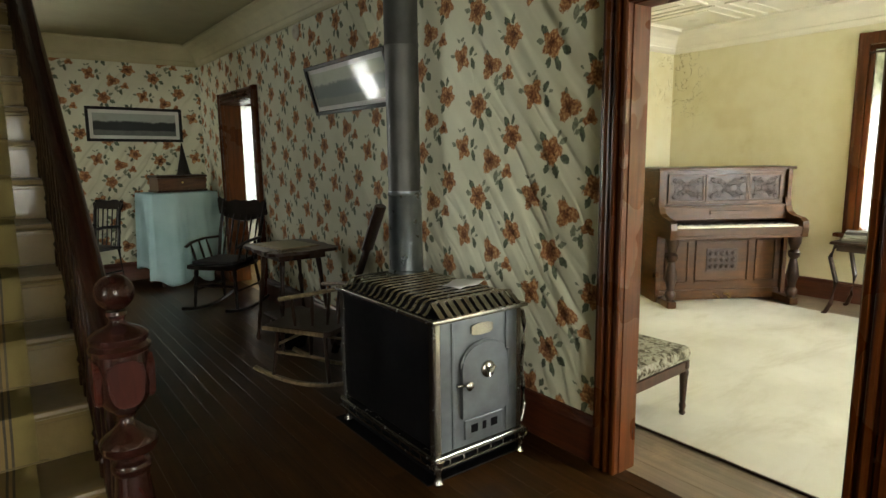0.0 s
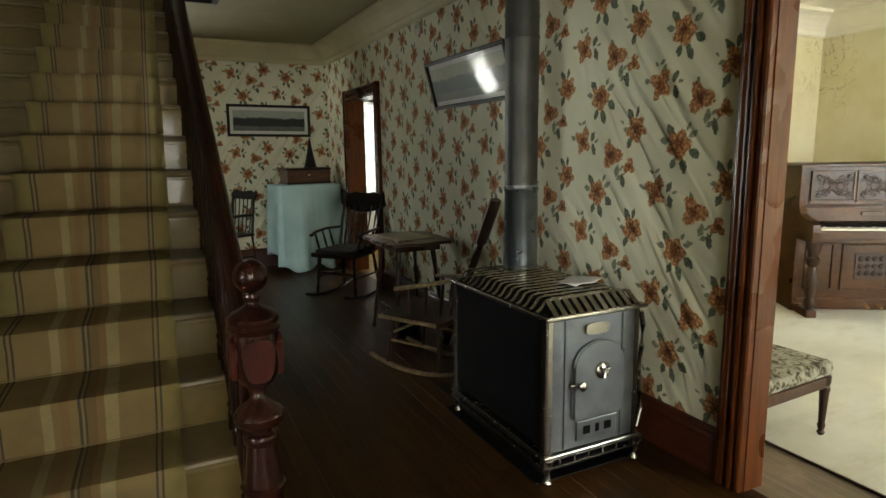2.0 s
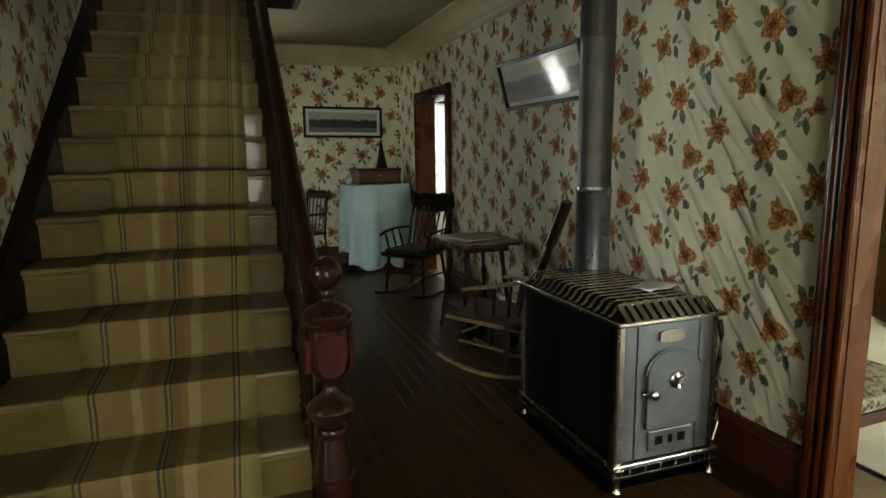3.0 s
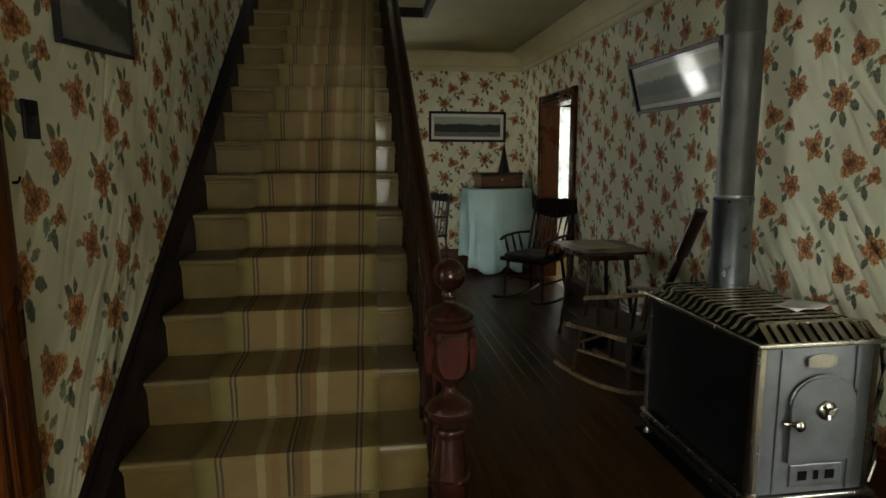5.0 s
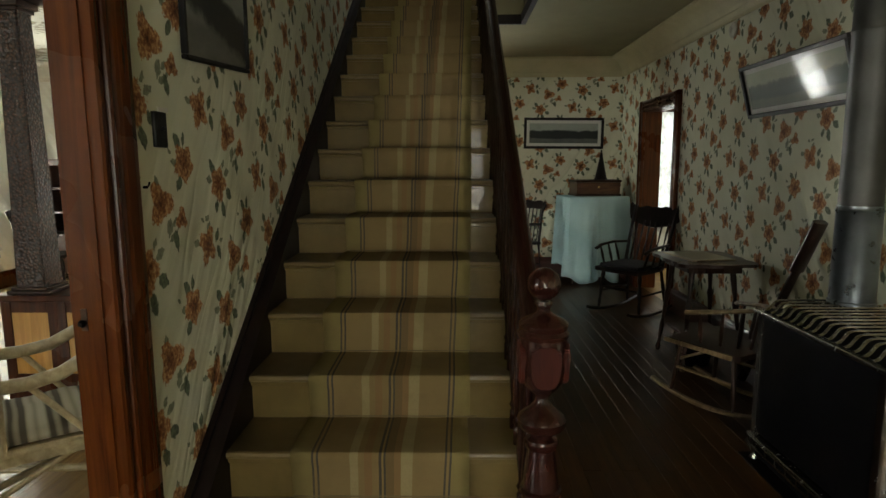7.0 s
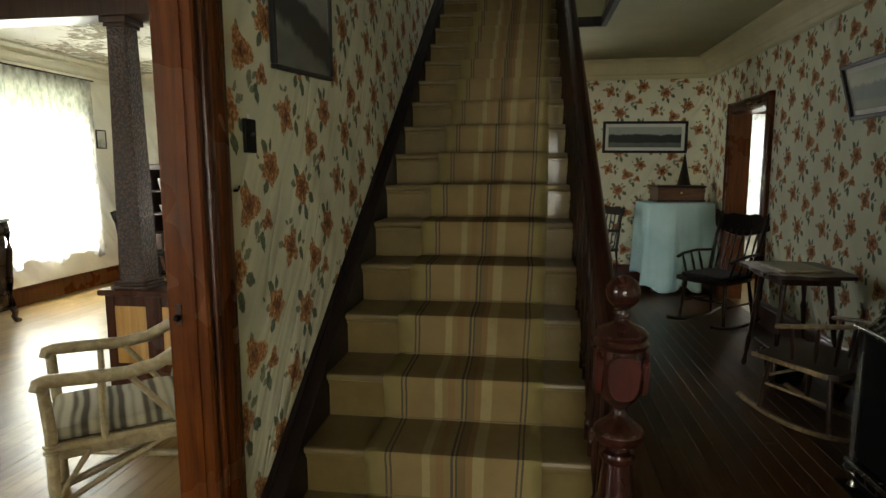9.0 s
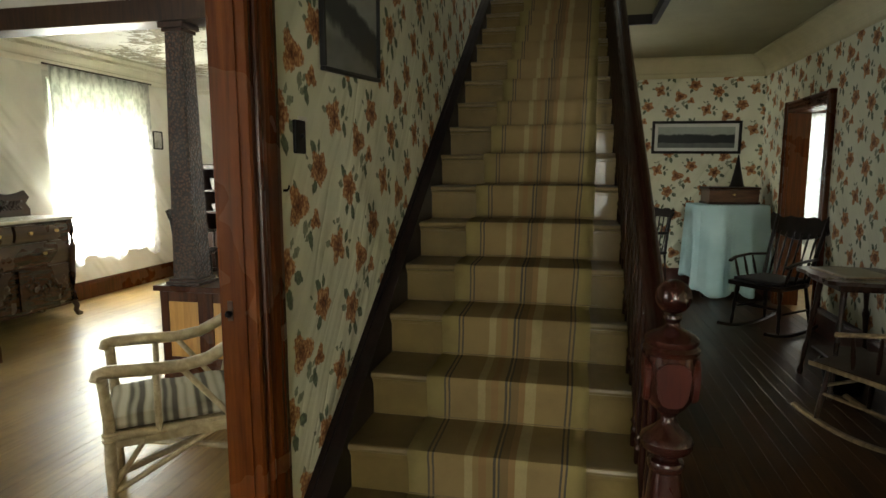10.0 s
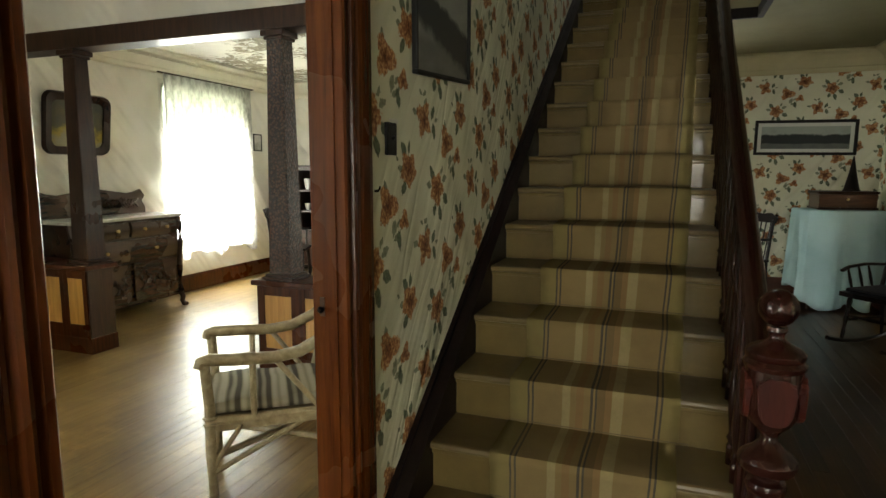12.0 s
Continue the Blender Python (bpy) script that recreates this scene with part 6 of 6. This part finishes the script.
bk2 = [(0.03, 0), (L - 0.03, 0), (L - 0.03, 0.06), (L - 0.07, 0.12), (L - 0.03, 0.17), (L - 0.08, 0.235), (L - 0.14, 0.215), (L - 0.24, 0.20), (L * 0.5, 0.25), (0.24, 0.20), (0.14, 0.215), (0.08, 0.235), (0.03, 0.17), (0.07, 0.12), (0.03, 0.06)]
spl = part("back_board", prism(B(), bk2, 0.025, Matrix(((0, 0, 1, -0.43), (1, 0, 0, 0), (0, 1, 0, 0.936), (0, 0, 0, 1)))), SIDEBOARD, db, "low shaped back board")
bm = B()
for i in range(13):
    t = i / 12
    y = 0.62 + 0.42 * t
    tube(bm, [(-0.40, y, 1.02 + 0.03 * math.sin(i * 1.1)), (-0.392, y + 0.03, 1.06 + 0.03 * math.sin(i * 1.1)), (-0.40, y + 0.05, 1.075)], 0.010, 6)
    tube(bm, [(-0.40, y, 1.05), (-0.394, y + 0.02, 1.02), (-0.40, y + 0.045, 1.0)], 0.009, 6)
part("scroll_carving", bm, SIDEBOARD, spl, "scrolled leaf carving")

# picture with rounded corners over the sideboard
op = thing("round_cornered_picture", "dark wide-framed old picture with rounded corners", "picture")


def rounded(w, h, r, n=7):
    out = []
    for cx, cz, a0 in ((w - r, h - r, 0), (-w + r, h - r, 90), (-w + r, -h + r, 180), (w - r, -h + r, 270)):
        out += [(cx + r * math.cos(radians(a0 + 90 * i / n)), cz + r * math.sin(radians(a0 + 90 * i / n))) for i in range(n + 1)]
    return out


to_wall = Matrix(((0, 0, 1, XW + 0.004), (1, 0, 0, 4.0), (0, 1, 0, 1.77), (0, 0, 0, 1)))
tilt = to_wall @ Matrix.Rotation(radians(7), 4, 'X')
outer, inner = rounded(0.33, 0.275, 0.08), rounded(0.255, 0.20, 0.06)
bm = B()
for z0, z1, s0, s1 in ((0.03, 0.055, outer, inner),):
    a = [bm.verts.new(tilt @ Vector((x, y, 0.02))) for x, y in outer]
    b = [bm.verts.new(tilt @ Vector((x * 0.96, y * 0.96, 0.06))) for x, y in outer]
    c = [bm.verts.new(tilt @ Vector((x, y, 0.045))) for x, y in inner]
    d = [bm.verts.new(tilt @ Vector((x, y, 0.02))) for x, y in inner]
    for p, q in ((a, b), (b, c), (c, d), (d, a)):
        for i in range(len(p)):
            bm.faces.new((p[i], p[(i + 1) % len(p)], q[(i + 1) % len(p)], q[i]))
part("frame", bm, DARK, op, smooth=True)


def still_life(m):
    x, y, z = m.xyz()
    n = m.noise(6, None, 5, 0.6)
    f = (z - 1.77) * 1.6 + n
    return m.ramp(f, [(0.2, (0.34, 0.30, 0.19)), (0.36, (0.42, 0.30, 0.04)), (0.5, (0.10, 0.09, 0.04)), (0.75, (0.06, 0.06, 0.045))])


part("print", prism(B(), [(x * 1.01, y * 1.01) for x, y in inner], 0.006, tilt @ Matrix.Translation((0, 0, 0.024))), picture_glass("still_life", still_life), op, "dark still-life print with a yellow fruit shape")
framed("small_picture", "small thin-framed pale picture on the white wall", Matrix.Translation((XW + 0.004, 6.58, 1.72)) @ Matrix.Rotation(radians(90), 4, 'Z'), 0.17, 0.22, 0.014, 0.014, photo("small_print", (0.25, 0.24, 0.2), (0.62, 0.61, 0.55), "plain"))

# dark cupboard at the end of the dining room
cb = thing("dish_cupboard", "dark wooden cupboard with glazed shelves at the end of the room", "cupboard", -4.25, 7.12, 0.0, 0)
part("side", box(B(), -0.5, -0.46, -0.2, 0.25, 0, 1.36, 0.004), DARK, cb)
part("side", box(B(), 0.46, 0.5, -0.2, 0.25, 0, 1.36, 0.004), DARK, cb)
part("back", box(B(), -0.46, 0.46, 0.23, 0.25, 0, 1.34), DARK, cb)
part("crown", box(B(), -0.54, 0.54, -0.24, 0.27, 1.36, 1.43, 0.012), DARK, cb)
for zz in (0.06, 0.55, 0.8, 1.08):
    part("shelf", box(B(), -0.46, 0.46, -0.18, 0.23, zz, zz + 0.022), DARK, cb)
part("lower_door", box(B(), -0.46, -0.003, -0.2, -0.18, 0.09, 0.55, 0.004), DARK, cb)
part("lower_door", box(B(), 0.003, 0.46, -0.2, -0.18, 0.09, 0.55, 0.004), DARK, cb)
rr = random.Random(8)
for zz in (0.822, 1.102):
    for i in range(6):
        x = -0.38 + 0.15 * i
        h = rr.uniform(0.08, 0.15)
        j = thing("crockery_cup", "small pale glazed cup on a cupboard shelf", "cup", -4.25 + x, 7.09, zz, 0, group="cups in the cupboard")
        part("bowl", turned(B(), (0, 0, 0), (0, 0, h), ((0, 0.025), (0.1, 0.03), (0.7, 0.045), (1, 0.05)), 14), MARBLE, j, smooth=True)

side_chair(-4.17, 6.0, 112, "dark wooden chair by the dining room window", BLACK_WOOD)

# cane armchair with a striped cushion; faces +x in its own frame
STRIPE = Mat("striped_cushion_cloth", 0.9, spec=0.1)
sx_, sy_, sz_ = STRIPE.xyz(STRIPE.local())
wv = ((sx_ + (STRIPE.noise(3, STRIPE.local(), 1) - 0.5) * 0.03) * 150.0).sin() * 0.5 + ((sx_ * 52.0).sin()) * 0.5
STRIPE.colour(STRIPE.ramp(wv * 0.5 + 0.5, [(0.22, (0.11, 0.10, 0.08)), (0.38, (0.26, 0.24, 0.18)), (0.6, (0.42, 0.39, 0.30)), (0.8, (0.48, 0.45, 0.36))])).bump(STRIPE.noise(350, None, 1), 0.001, 0.4)
STRIPE = STRIPE.m
wc = thing("cane_armchair", "pale painted bent-cane armchair with a striped cushion", "armchair", -1.60, 2.20, 0.0, -142)
FX, HW = 0.31, 0.215
for s in (-1, 1):
    part("front_leg", tube(B(), [(FX, s * HW, 0), (FX + 0.004, s * HW, 0.2), (FX, s * HW, 0.4), (FX + 0.012, s * (HW + 0.012), 0.585)], 0.021, 10), WICKER, wc, smooth=True)
    part("back_leg", tube(B(), [(-0.26, s * (HW - 0.02), 0), (-0.24, s * (HW - 0.02), 0.34), (-0.30, s * (HW - 0.02), 0.82)], 0.018, 10), WICKER, wc, smooth=True)
    part("arm", tube(B(), [(FX + 0.03, s * (HW + 0.012), 0.575), (FX + 0.025, s * (HW + 0.012), 0.597), (FX, s * (HW + 0.012), 0.605), (FX - 0.12, s * (HW + 0.02), 0.60), (FX - 0.26, s * (HW + 0.018), 0.595), (FX - 0.36, s * (HW + 0.01), 0.61), (FX - 0.46, s * (HW - 0.0), 0.66), (-0.24, s * (HW - 0.01), 0.74), (-0.295, s * (HW - 0.02), 0.82)], 0.025, 10), WICKER, wc, "thick wrapped cane arm", smooth=True)
    part("arm_post", rod(B(), (FX - 0.17, s * HW, 0.34), (FX - 0.17, s * (HW + 0.015), 0.59), 0.013), WICKER, wc)
    part("seat_rail", tube(B(), [(FX, s * HW, 0.345), (-0.24, s * (HW - 0.02), 0.335)], 0.019, 10), WICKER, wc, smooth=True)
    part("seat_skirt", box(B(), -0.24, FX, s * HW - 0.008, s * HW + 0.008, 0.30, 0.345, 0.003), WICKER, wc)
    part("brace", rod(B(), (FX, s * HW, 0.12), (-0.1, s * (HW - 0.02), 0.32), 0.012), WICKER, wc)
    part("brace", rod(B(), (FX - 0.005, s * HW, 0.15), (FX - 0.12, s * HW, 0.32), 0.011), WICKER, wc)
    part("arm_brace", rod(B(), (FX - 0.26, s * (HW + 0.012), 0.585), (-0.12, s * (HW - 0.01), 0.36), 0.012), WICKER, wc)
    part("arm_brace", rod(B(), (-0.13, s * (HW - 0.01), 0.36), (-0.2, s * HW, 0.66), 0.012), WICKER, wc)
    for zz in (0.335, 0.36):
        part("wrapping", tube(B(), [(FX + 0.024 * math.cos(a), s * HW + 0.024 * math.sin(a), zz) for a in (2 * math.pi * i / 12 for i in range(13))], 0.007, 6), WICKER, wc, smooth=True)
part("cross_brace", rod(B(), (FX, -HW, 0.16), (-0.25, HW - 0.02, 0.18), 0.015), WICKER, wc)
part("cross_brace", rod(B(), (FX, HW, 0.19), (-0.25, -HW + 0.02, 0.19), 0.015), WICKER, wc)
part("front_rail", tube(B(), [(FX, -HW, 0.345), (FX, HW, 0.345)], 0.019, 10), WICKER, wc, smooth=True)
part("front_skirt", box(B(), FX - 0.008, FX + 0.008, -HW, HW, 0.30, 0.345, 0.003), WICKER, wc)
part("seat", box(B(), -0.24, FX, -HW, HW, 0.345, 0.358, 0.004), WICKER, wc)
part("back_bow", tube(B(), [(-0.295, -HW + 0.02, 0.82), (-0.33, -0.12, 0.93), (-0.345, 0, 0.96), (-0.33, 0.12, 0.93), (-0.295, HW - 0.02, 0.82)], 0.02, 10), WICKER, wc, smooth=True)
for i in range(6):
    y = -0.15 + 0.06 * i
    part("back_cane", rod(B(), (-0.245, y, 0.35), (-0.325, y, 0.90), 0.008), WICKER, wc)
bm = box(B(), -0.22, FX + 0.01, -HW + 0.012, HW - 0.012, 0.36, 0.418, 0.022)
bmesh.ops.subdivide_edges(bm, edges=bm.edges[:], cuts=3, use_grid_fill=True)
for v in bm.verts:
    if v.co.z > 0.40:
        v.co.z += 0.012 * math.sin(v.co.x * 22) * math.sin(v.co.y * 20 + 1) + 0.01 * (1 - (v.co.y / 0.22) ** 2)
part("seat_cushion", bm, STRIPE, wc, "cream and dark striped cushion", smooth=True)


# ---- floors, board by board ----
def boards(name, label, x0, x1, y0, y1, width, material, z=0.0, seed=2, cut=2.4):
    base = setting(name, box(B(), x0, x1, y0, y1, z - 0.12, z - 0.02), material, label, "floor")
    rnd = random.Random(seed)
    kinds = {}
    n = int((x1 - x0) / width)
    w = (x1 - x0) / n
    for i in range(n):
        y = y0
        while y < y1 - 0.01:
            ln = min(round(rnd.uniform(0.7, 1.5) * cut * 2) / 2, y1 - y)
            if y1 - y - ln < 0.5:
                ln = y1 - y
            key = round(ln, 3)
            if key not in kinds:
                bm = B()
                g = 0.0005
                box(bm, g, w - g, g, ln - g, -0.02, 0.0)
                top = [e for e in bm.edges if all(v.co.z > -0.001 for v in e.verts)]
                bmesh.ops.bevel(bm, geom=top, offset=0.0004, segments=1, affect='EDGES')
                me = bpy.data.meshes.new("floor_board")
                bm.to_mesh(me), bm.free()
                me.materials.append(material)
                kinds[key] = me
            o = new("floor_board", kinds[key])
            o.parent = base
            o.location = (x0 + i * w, y, z + rnd.uniform(-0.0002, 0.0002))
            y += ln
    return base


boards("floor_hall", "dark worn varnished wooden hall floorboards", XLB, XR + 0.05, YF, YB, 0.083, FLOOR_HALL, seed=3)
boards("floor_dining", "honey-coloured varnished wooden floorboards with a soft shine", XW, XLB, YF, YD, 0.078, FLOOR_OAK, seed=5, cut=3.0)
boards("floor_parlour", "worn grey-brown border floorboards round the carpet", XR + 0.05, XP, YF, YP, 0.11, FLOOR_GREY, seed=7, cut=3.0)
boards("floor_kitchen", "warm brown kitchen floorboards", XR + 0.05, XP, YP, YK, 0.11, FLOOR_OAK, seed=9, cut=4.0)
